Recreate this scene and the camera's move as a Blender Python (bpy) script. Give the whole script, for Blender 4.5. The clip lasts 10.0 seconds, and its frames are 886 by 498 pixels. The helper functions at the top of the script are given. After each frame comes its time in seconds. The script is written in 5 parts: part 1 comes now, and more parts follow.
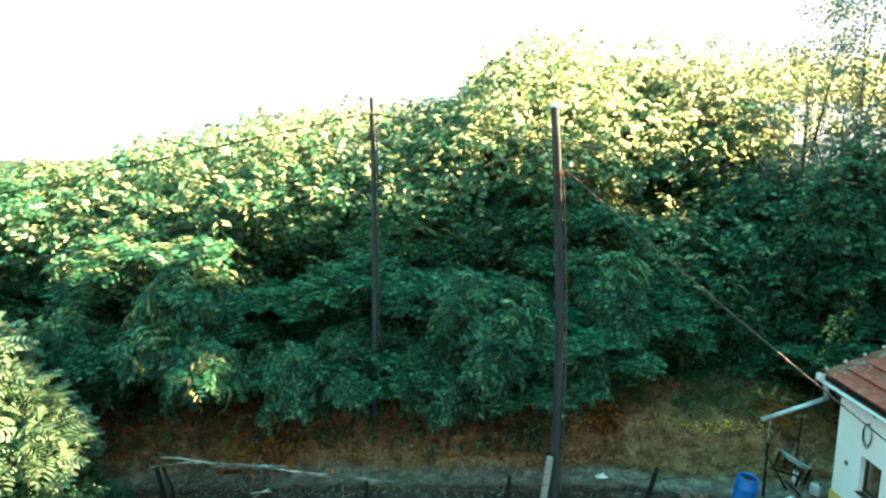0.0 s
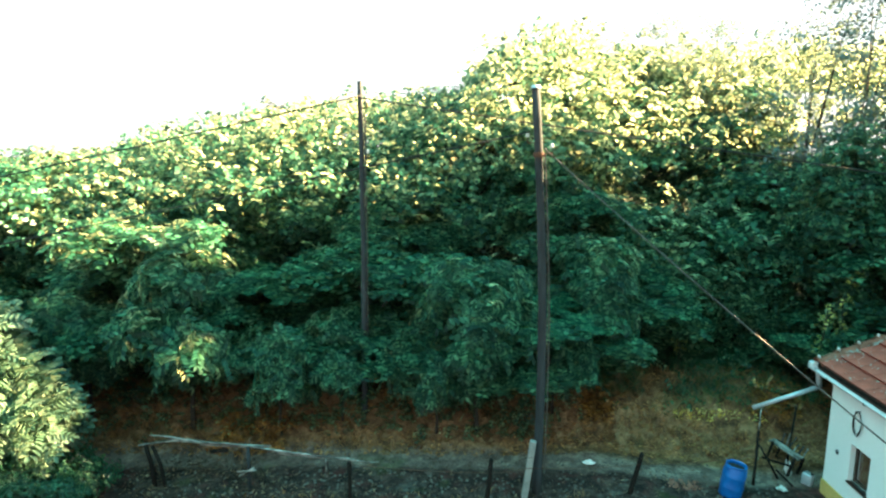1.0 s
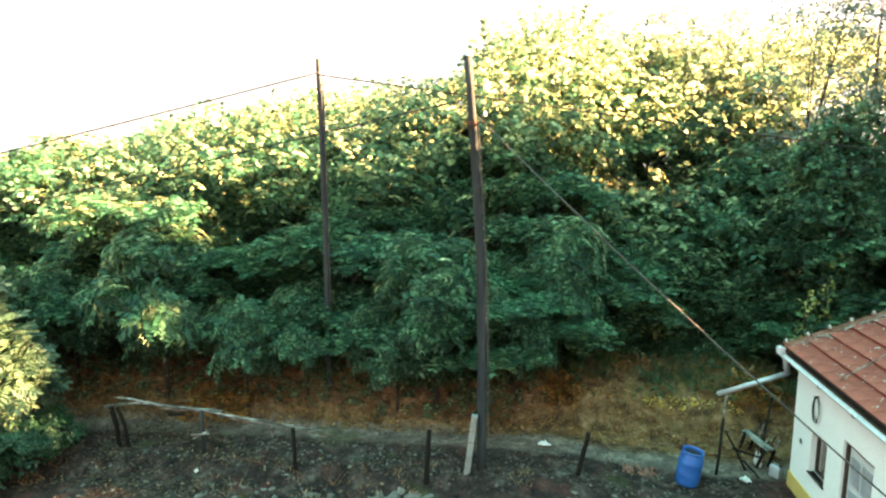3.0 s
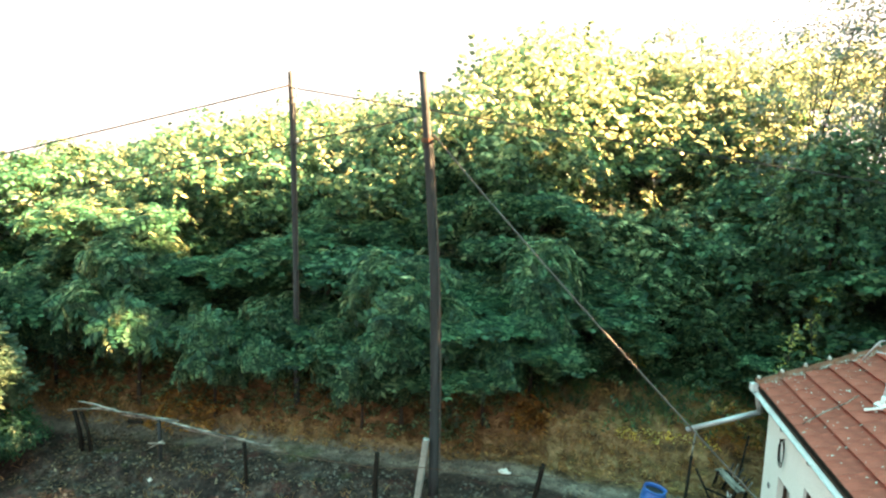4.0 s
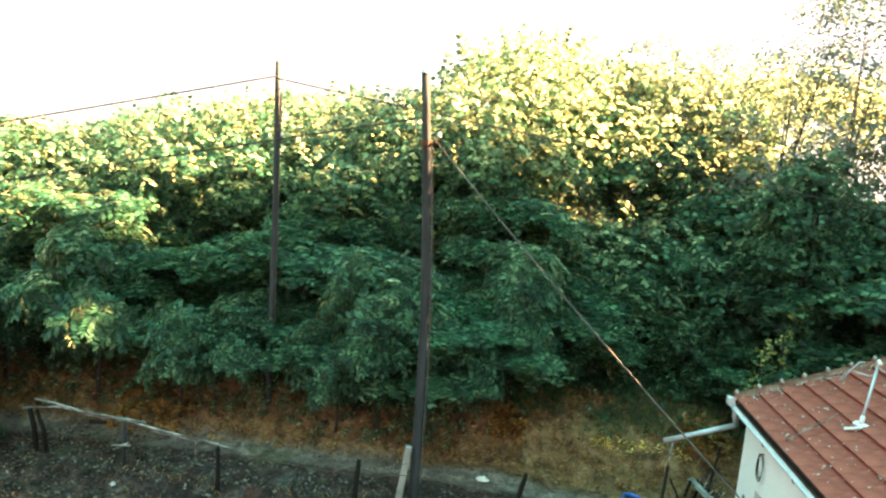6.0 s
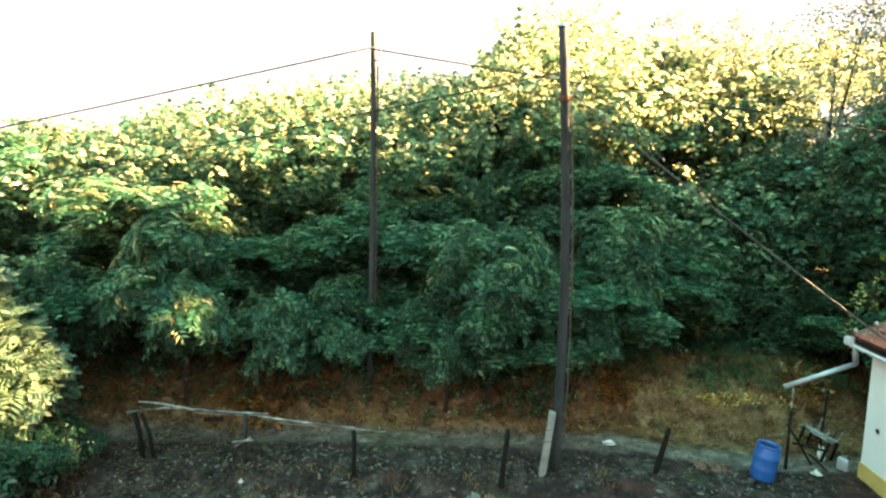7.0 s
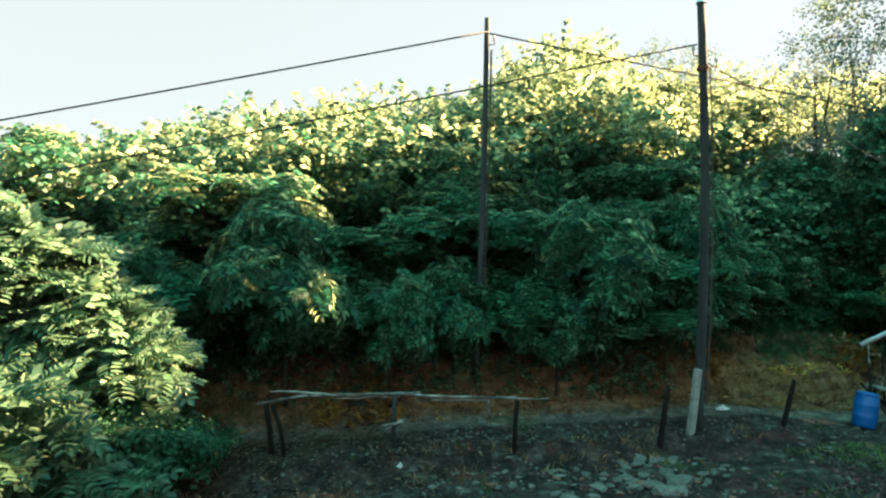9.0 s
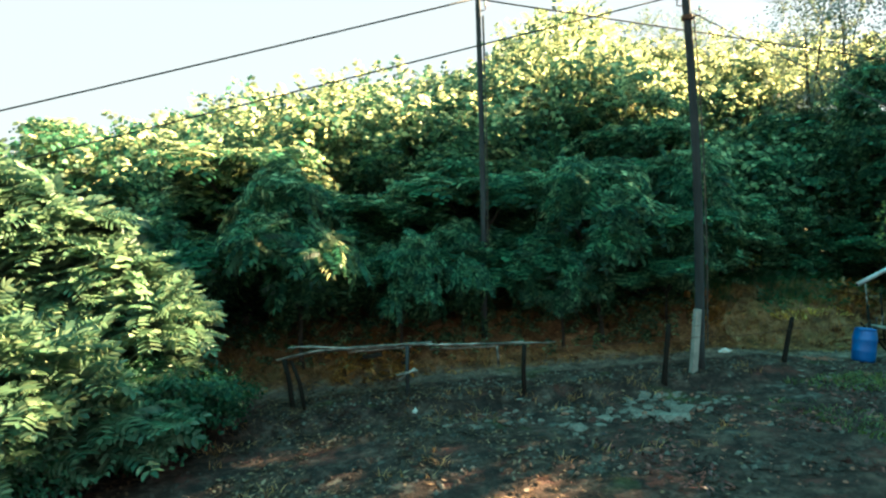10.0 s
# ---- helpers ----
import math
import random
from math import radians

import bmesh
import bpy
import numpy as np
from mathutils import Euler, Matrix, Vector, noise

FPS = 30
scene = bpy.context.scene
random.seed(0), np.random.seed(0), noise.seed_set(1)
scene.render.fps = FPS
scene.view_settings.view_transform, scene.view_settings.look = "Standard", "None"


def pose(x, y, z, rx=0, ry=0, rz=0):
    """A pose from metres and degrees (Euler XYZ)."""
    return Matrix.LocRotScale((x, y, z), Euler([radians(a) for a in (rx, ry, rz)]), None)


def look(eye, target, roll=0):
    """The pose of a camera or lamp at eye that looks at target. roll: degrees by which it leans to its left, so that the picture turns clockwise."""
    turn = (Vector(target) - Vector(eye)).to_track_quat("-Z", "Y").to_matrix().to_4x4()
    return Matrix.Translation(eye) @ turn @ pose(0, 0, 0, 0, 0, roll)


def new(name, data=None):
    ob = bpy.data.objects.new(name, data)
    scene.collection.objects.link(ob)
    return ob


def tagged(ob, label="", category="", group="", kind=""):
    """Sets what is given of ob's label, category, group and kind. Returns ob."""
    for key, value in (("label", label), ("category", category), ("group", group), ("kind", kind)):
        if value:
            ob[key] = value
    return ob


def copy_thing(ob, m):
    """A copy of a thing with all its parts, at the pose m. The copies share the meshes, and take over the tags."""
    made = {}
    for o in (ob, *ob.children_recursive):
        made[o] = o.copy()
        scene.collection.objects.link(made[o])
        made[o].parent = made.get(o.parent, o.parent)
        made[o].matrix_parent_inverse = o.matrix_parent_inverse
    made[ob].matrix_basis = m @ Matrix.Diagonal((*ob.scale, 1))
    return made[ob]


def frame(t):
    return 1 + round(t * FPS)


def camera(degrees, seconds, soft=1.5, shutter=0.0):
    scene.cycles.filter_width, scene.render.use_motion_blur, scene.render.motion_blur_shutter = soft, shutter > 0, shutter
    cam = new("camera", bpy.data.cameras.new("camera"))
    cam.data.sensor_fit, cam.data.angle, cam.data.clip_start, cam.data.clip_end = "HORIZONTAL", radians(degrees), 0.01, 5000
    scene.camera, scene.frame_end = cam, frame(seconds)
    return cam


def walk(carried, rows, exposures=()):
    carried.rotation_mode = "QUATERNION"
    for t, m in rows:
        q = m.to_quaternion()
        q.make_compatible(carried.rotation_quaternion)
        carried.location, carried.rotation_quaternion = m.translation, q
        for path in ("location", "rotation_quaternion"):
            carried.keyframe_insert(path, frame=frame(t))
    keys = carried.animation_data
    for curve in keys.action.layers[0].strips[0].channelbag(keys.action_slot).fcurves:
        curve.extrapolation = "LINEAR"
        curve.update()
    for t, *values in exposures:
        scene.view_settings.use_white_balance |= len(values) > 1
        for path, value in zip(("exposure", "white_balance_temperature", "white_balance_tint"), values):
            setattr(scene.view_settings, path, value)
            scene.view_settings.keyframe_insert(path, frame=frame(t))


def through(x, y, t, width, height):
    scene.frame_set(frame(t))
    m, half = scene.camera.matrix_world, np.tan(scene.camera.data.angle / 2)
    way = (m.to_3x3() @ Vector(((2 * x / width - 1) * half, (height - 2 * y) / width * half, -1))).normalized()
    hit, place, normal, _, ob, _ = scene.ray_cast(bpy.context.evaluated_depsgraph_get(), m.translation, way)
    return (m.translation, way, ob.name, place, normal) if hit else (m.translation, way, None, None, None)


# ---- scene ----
cam = camera(69.0, 10.0, 2.3)
PATH = [
    (0.0, 0.0, 0.0, 6.996, 80.14, -0.07, 0.01),
    (0.5, 0.139, -0.01, 6.926, 79.87, -0.35, 0.27),
    (1.0, 0.665, -0.053, 6.739, 79.86, -0.11, 1.83),
    (1.5, 1.187, -0.074, 6.497, 79.96, -0.07, 3.48),
    (2.0, 1.678, -0.097, 6.293, 79.95, -0.05, 4.94),
    (2.5, 2.274, -0.143, 6.048, 80.23, -0.11, 6.25),
    (4.0, 4.253, 0.457, 6.158, 81.75, -1.57, 11.13),
    (4.5, 5.01, 0.676, 6.381, 81.64, -7.32, 12.11),
    (5.0, 5.283, 0.81, 6.373, 81.1, -16.24, 11.05),
    (5.5, 4.707, 0.759, 6.387, 80.67, -13.77, 9.73),
    (5.7, 4.226, 0.609, 6.402, 81.1, -8.46, 9.34),
    (6.8, 1.049, 0.535, 5.53, 81.59, -0.55, 3.6),
    (7.0, 0.345, 0.462, 5.38, 82.22, -1.16, 1.76),
    (7.5, -0.936, 0.532, 5.038, 84.25, -1.75, -0.92),
    (8.0, -2.291, 0.591, 4.416, 87.45, -2.21, -4.25),
    (8.5, -3.465, 0.557, 3.88, 88.57, -1.24, -7.16),
    (9.0, -4.336, 0.64, 3.497, 88.88, 0.03, -9.46),
    (9.5, -4.634, 0.56, 3.196, 88.54, 1.95, -9.69),
    (10.0, -4.361, 0.149, 2.777, 88.63, 3.05, -8.81),
]
# stops, kelvin and tint as the low sun strikes the lens and leaves it again
LIGHTS = [(0.0, 4.4, 6330, 2), (1.3, 4.4, 6330, 2), (1.6, 4.8, 7900, 22), (7.9, 4.5, 7700, 20), (8.2, 3.72, 6400, 0), (9.2, 3.76, 6300, -2), (10.0, 3.86, 6200, -4)]
walk(cam, [(t, pose(x, y, z, rx, ry, rz)) for t, x, y, z, rx, ry, rz in PATH], LIGHTS)

# ---- light ----
world = bpy.data.worlds.new("sky")
world.use_nodes = True
scene.world = world
SUN_AZ, SUN_EL = radians(77), radians(26.5)
wn = world.node_tree.nodes
sky = wn.new("ShaderNodeTexSky")
sky.sky_type, sky.sun_disc = "NISHITA", False
sky.sun_elevation, sky.sun_rotation = SUN_EL, SUN_AZ
sky.air_density, sky.dust_density, sky.ozone_density = 1.0, 1.5, 1.0
haze = wn.new("ShaderNodeMix")
haze.data_type = "RGBA"
haze.inputs["Factor"].default_value = 0.93
sock_a, sock_b = [s for s in haze.inputs if s.type == "RGBA"]
dome = wn.new("ShaderNodeTexCoord")
split = wn.new("ShaderNodeSeparateXYZ")
rise = wn.new("ShaderNodeValToRGB")
rise.color_ramp.elements[0].position, rise.color_ramp.elements[0].color = 0.4, (1.42, 1.38, 1.36, 1)
rise.color_ramp.elements[1].position, rise.color_ramp.elements[1].color = 0.8, (0.8, 3.1, 3.3, 1)
world.node_tree.links.new(dome.outputs["Generated"], split.inputs[0])
world.node_tree.links.new(split.outputs["Z"], rise.inputs["Fac"])
world.node_tree.links.new(rise.outputs["Color"], sock_b)
world.node_tree.links.new(sky.outputs[0], sock_a)
wn["Background"].inputs["Strength"].default_value = 0.047
world.node_tree.links.new([s for s in haze.outputs if s.type == "RGBA"][0], wn["Background"].inputs["Color"])
sun = new("sun", bpy.data.lights.new("sun", "SUN"))
sun.data.energy, sun.data.angle, sun.data.color = 6.2, radians(0.6), (1.0, 0.66, 0.36)
sun.matrix_world = look((math.sin(SUN_AZ) * math.cos(SUN_EL) * 60, math.cos(SUN_AZ) * math.cos(SUN_EL) * 60, math.sin(SUN_EL) * 60), (0, 0, 0))

# ---- materials ----


def material(name, rough=0.8, metal=0.0, spec=0.3):
    m = bpy.data.materials.new(name)
    m.use_nodes = True
    b = m.node_tree.nodes["Principled BSDF"]
    b.inputs["Roughness"].default_value, b.inputs["Metallic"].default_value = rough, metal
    b.inputs["Specular IOR Level"].default_value = spec
    return m, m.node_tree.nodes, m.node_tree.links, b


def ramp(nodes, stops):
    r = nodes.new("ShaderNodeValToRGB")
    els = r.color_ramp.elements
    while len(els) < len(stops):
        els.new(0.5)
    for e, (p, c) in zip(els, stops):
        e.position, e.color = p, (*c, 1)
    return r


def noise_tex(nodes, links, scale, detail=5.0, rough=0.6, coord="Object", stretch=None):
    n = nodes.new("ShaderNodeTexNoise")
    n.inputs["Scale"].default_value, n.inputs["Detail"].default_value, n.inputs["Roughness"].default_value = scale, detail, rough
    c = nodes.new("ShaderNodeTexCoord")
    if stretch:
        mp = nodes.new("ShaderNodeMapping")
        mp.inputs["Scale"].default_value = stretch
        links.new(c.outputs[coord], mp.inputs["Vector"])
        links.new(mp.outputs["Vector"], n.inputs["Vector"])
    else:
        links.new(c.outputs[coord], n.inputs["Vector"])
    return n


def mix(nodes, links, a, b, fac, mode="MIX"):
    x = nodes.new("ShaderNodeMix")
    x.data_type, x.blend_type = "RGBA", mode
    for k, v in (("A", a), ("B", b)):
        sock = [s for s in x.inputs if s.name == k and s.type == "RGBA"][0]
        if isinstance(v, tuple):
            sock.default_value = (*v, 1)
        else:
            links.new(v, sock)
    if isinstance(fac, float):
        x.inputs["Factor"].default_value = fac
    else:
        links.new(fac, x.inputs["Factor"])
    return [s for s in x.outputs if s.type == "RGBA"][0]


def bump(nodes, links, height, b, strength=0.4, dist=0.02):
    bp = nodes.new("ShaderNodeBump")
    bp.inputs["Strength"].default_value, bp.inputs["Distance"].default_value = strength, dist
    links.new(height, bp.inputs["Height"])
    links.new(bp.outputs["Normal"], b.inputs["Normal"])


def rough_mat(name, dark, light, scale=6.0, fine=60.0, rough=0.85, metal=0.0, relief=0.4, dist=0.01, stretch=None, vary=0.0, spec=0.3, span=(0.3, 0.7)):
    """A two-scale mottled surface between two colours, with fine relief; vary: brightness change from object to object."""
    m, n, l, b = material(name, rough, metal, spec)
    big = noise_tex(n, l, scale, 4, 0.6, stretch=stretch)
    small = noise_tex(n, l, fine, 6, 0.7, stretch=stretch)
    r1 = ramp(n, [(span[0], dark), (span[1], light)])
    l.new(big.outputs["Fac"], r1.inputs["Fac"])
    r2 = ramp(n, [(0.25, (0.45, 0.45, 0.45)), (0.75, (1.25, 1.25, 1.25))])
    l.new(small.outputs["Fac"], r2.inputs["Fac"])
    c = mix(n, l, r1.outputs["Color"], r2.outputs["Color"], 0.7, "MULTIPLY")
    if vary:
        info = n.new("ShaderNodeObjectInfo")
        r3 = ramp(n, [(0.0, (1 - vary,) * 3), (1.0, (1 + vary * 0.6,) * 3)])
        l.new(info.outputs["Random"], r3.inputs["Fac"])
        c = mix(n, l, c, r3.outputs["Color"], 1.0, "MULTIPLY")
    l.new(c, b.inputs["Base Color"])
    bump(n, l, small.outputs["Fac"], b, relief, dist)
    return m


def leaf_mat(name, stops, through, share=0.45, gloss=0.06):
    """Thin leaves: diffuse, light shining through, a little gloss; each leaflet takes its own shade."""
    m = bpy.data.materials.new(name)
    m.use_nodes = True
    n, l = m.node_tree.nodes, m.node_tree.links
    n.remove(n["Principled BSDF"])
    geo = n.new("ShaderNodeNewGeometry")
    r = ramp(n, stops)
    l.new(geo.outputs["Random Per Island"], r.inputs["Fac"])
    big = noise_tex(n, l, 1.9, 3, 0.65)
    rb = ramp(n, [(0.34, (0.5, 0.52, 0.52)), (0.66, (1.4, 1.35, 1.25))])
    l.new(big.outputs["Fac"], rb.inputs["Fac"])
    col = mix(n, l, r.outputs["Color"], rb.outputs["Color"], 1.0, "MULTIPLY")
    dif, tra, glo = n.new("ShaderNodeBsdfDiffuse"), n.new("ShaderNodeBsdfTranslucent"), n.new("ShaderNodeBsdfGlossy")
    l.new(col, dif.inputs["Color"])
    l.new(mix(n, l, col, through, 1.0, "MULTIPLY"), tra.inputs["Color"])
    glo.inputs["Roughness"].default_value = 0.38
    glo.inputs["Color"].default_value = (0.9, 0.95, 1.0, 1)
    m1, m2 = n.new("ShaderNodeMixShader"), n.new("ShaderNodeMixShader")
    m1.inputs["Fac"].default_value, m2.inputs["Fac"].default_value = share, gloss
    l.new(dif.outputs[0], m1.inputs[1])
    l.new(tra.outputs[0], m1.inputs[2])
    l.new(m1.outputs[0], m2.inputs[1])
    l.new(glo.outputs[0], m2.inputs[2])
    l.new(m2.outputs[0], n["Material Output"].inputs["Surface"])
    return m


LEAF = leaf_mat("tree_leaf", [(0.0, (0.009, 0.055, 0.035)), (0.5, (0.022, 0.11, 0.068)), (0.8, (0.046, 0.21, 0.13)), (1.0, (0.09, 0.34, 0.205))], (9.0, 2.2, 2.1), 0.63, 0.012)
LEAF_LIGHT = leaf_mat("young_leaf", [(0.0, (0.046, 0.108, 0.074)), (0.6, (0.088, 0.16, 0.11)), (1.0, (0.165, 0.235, 0.163))], (1.8, 1.65, 1.5), 0.45, 0.02)
LEAF_BLUE = leaf_mat("poplar_leaf", [(0.0, (0.04, 0.075, 0.064)), (0.6, (0.08, 0.125, 0.105)), (1.0, (0.17, 0.2, 0.15))], (1.4, 1.3, 1.0), 0.4, 0.06)
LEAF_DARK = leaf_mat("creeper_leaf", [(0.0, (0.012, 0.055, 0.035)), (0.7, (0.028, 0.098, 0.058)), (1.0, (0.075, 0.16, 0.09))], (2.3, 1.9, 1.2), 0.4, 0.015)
LEAF_BROWN = leaf_mat("dry_leaf", [(0.0, (0.05, 0.05, 0.03)), (0.6, (0.085, 0.08, 0.045)), (1.0, (0.08, 0.1, 0.045))], (1.6, 1.5, 1.0), 0.3)
GRASS_DRY = leaf_mat("dry_grass", [(0.0, (0.13, 0.07, 0.03)), (0.5, (0.26, 0.135, 0.058)), (0.85, (0.4, 0.23, 0.11)), (1.0, (0.2, 0.14, 0.055))], (1.5, 1.3, 0.9), 0.3, 0.03)
LEAF_YELLOW = leaf_mat("yellowing_leaf", [(0.0, (0.16, 0.2, 0.05)), (0.5, (0.38, 0.38, 0.1)), (1.0, (0.6, 0.56, 0.24))], (1.3, 1.2, 1.0), 0.4, 0.03)
# the brightness of dappled sun is put into this leaf colour
SUN_FLECK = leaf_mat("sun_fleck_leaf", [(0.0, (0.55, 0.36, 0.06)), (0.6, (0.8, 0.6, 0.16)), (1.0, (0.88, 0.78, 0.42))], (1.1, 1.1, 1.0), 0.4, 0.03)
LITTER = leaf_mat("dead_leaf_litter", [(0.0, (0.02, 0.014, 0.011)), (0.45, (0.066, 0.04, 0.027)), (0.8, (0.135, 0.078, 0.05)), (1.0, (0.23, 0.15, 0.1))], (1.2, 1.1, 1.0), 0.2, 0.03)
LEAF_RUST = leaf_mat("rusty_bracken_leaf", [(0.0, (0.12, 0.055, 0.018)), (0.5, (0.3, 0.14, 0.035)), (1.0, (0.48, 0.26, 0.075))], (1.3, 1.0, 0.8), 0.35, 0.03)
LITTER_RED = leaf_mat("red_fallen_leaf", [(0.0, (0.03, 0.01, 0.01)), (0.5, (0.085, 0.02, 0.02)), (1.0, (0.16, 0.05, 0.04))], (1.2, 1.0, 1.0), 0.2, 0.03)
GRASS_GREEN = leaf_mat("green_grass", [(0.0, (0.04, 0.075, 0.02)), (0.6, (0.08, 0.12, 0.03)), (1.0, (0.16, 0.15, 0.05))], (2.0, 1.9, 1.0), 0.35, 0.04)
BARK = rough_mat("bark", (0.02, 0.017, 0.013), (0.06, 0.05, 0.04), 9, 45, 0.95, relief=0.9, dist=0.03, stretch=(1, 1, 0.2))
POLE_WOOD = rough_mat("weathered_pole_wood", (0.011, 0.015, 0.017), (0.05, 0.06, 0.065), 5, 40, 0.9, relief=0.7, dist=0.012, stretch=(1, 1, 0.06))
GREY_WOOD = rough_mat("grey_stick_wood", (0.05, 0.045, 0.04), (0.4, 0.38, 0.345), 7, 60, 0.9, relief=0.6, dist=0.008, stretch=(0.45, 1.5, 1.5), span=(0.4, 0.68))
DARK_POST = rough_mat("dark_post_wood", (0.006, 0.0055, 0.005), (0.022, 0.019, 0.016), 8, 60, 0.95, spec=0.12, relief=0.6, stretch=(1, 1, 0.15))
CONCRETE = rough_mat("old_concrete", (0.3, 0.31, 0.29), (0.52, 0.52, 0.48), 4, 70, 0.9, relief=0.5, vary=0.15)
CLOD = rough_mat("soil_clods", (0.016, 0.012, 0.011), (0.07, 0.05, 0.042), 3, 40, 0.97, relief=0.6)
STUB = rough_mat("grey_concrete_post", (0.19, 0.2, 0.19), (0.36, 0.36, 0.33), 4, 70, 0.9, relief=0.5, vary=0.15)
STONE = rough_mat("pale_rubble", (0.085, 0.073, 0.064), (0.21, 0.182, 0.16), 7, 60, 0.95, relief=0.6, vary=0.35)
BRICKBIT = rough_mat("brick_bits", (0.17, 0.06, 0.042), (0.32, 0.14, 0.1), 9, 70, 0.95, relief=0.6, vary=0.3)
PLASTER = rough_mat("pale_plaster", (0.78, 0.85, 0.83), (0.87, 0.91, 0.89), 1.6, 45, 0.92, relief=0.25, dist=0.004)
PLINTH = rough_mat("ochre_plinth", (0.5, 0.36, 0.1), (0.68, 0.5, 0.17), 2.5, 45, 0.9, relief=0.3, dist=0.004)
TILE = rough_mat("clay_tile", (0.2, 0.041, 0.029), (0.4, 0.094, 0.066), 2.5, 45, 0.88, relief=0.5, vary=0.06)
RIDGE = rough_mat("ridge_tile_clay", (0.26, 0.1, 0.065), (0.44, 0.2, 0.14), 5, 45, 0.88, relief=0.5, vary=0.2)
WHITE_METAL = rough_mat("white_painted_metal", (0.55, 0.58, 0.6), (0.75, 0.77, 0.78), 3, 40, 0.45, relief=0.1, dist=0.002, spec=0.5)
ZINC = rough_mat("grey_zinc", (0.33, 0.37, 0.4), (0.5, 0.54, 0.57), 4, 40, 0.4, 0.3, relief=0.1, dist=0.002, spec=0.5)
BLUE_PLASTIC = rough_mat("blue_barrel_plastic", (0.004, 0.085, 0.32), (0.008, 0.15, 0.47), 3, 50, 0.42, relief=0.08, dist=0.002, spec=0.5)
BLACK = rough_mat("black_interior", (0.008, 0.008, 0.01), (0.02, 0.02, 0.022), 5, 40, 0.7)
CABLE = rough_mat("black_cable", (0.007, 0.007, 0.007), (0.018, 0.017, 0.016), 5, 60, 0.6)
CABLE_PALE = rough_mat("sun_bleached_cable", (0.04, 0.037, 0.034), (0.1, 0.09, 0.08), 5, 60, 0.6)
RUST = rough_mat("rusty_iron", (0.05, 0.025, 0.018), (0.15, 0.075, 0.045), 12, 70, 0.85, 0.2, relief=0.5)
PORCELAIN = rough_mat("white_porcelain", (0.6, 0.6, 0.57), (0.78, 0.78, 0.75), 6, 50, 0.25, spec=0.5)
WINDOW_WOOD = rough_mat("dark_window_wood", (0.03, 0.02, 0.016), (0.08, 0.055, 0.04), 6, 50, 0.6)
DOOR_PAINT = rough_mat("grey_white_door_paint", (0.5, 0.54, 0.55), (0.66, 0.69, 0.69), 2, 40, 0.5, relief=0.15)
CURTAIN = rough_mat("red_cream_curtain", (0.3, 0.05, 0.03), (0.65, 0.45, 0.25), 7, 40, 0.9)


def glass_mat():
    m, n, l, b = material("window_glass", 0.05, 0.0, 0.5)
    b.inputs["Base Color"].default_value = (0.9, 0.95, 0.95, 1)
    b.inputs["Transmission Weight"].default_value = 1.0
    return m


GLASS = glass_mat()


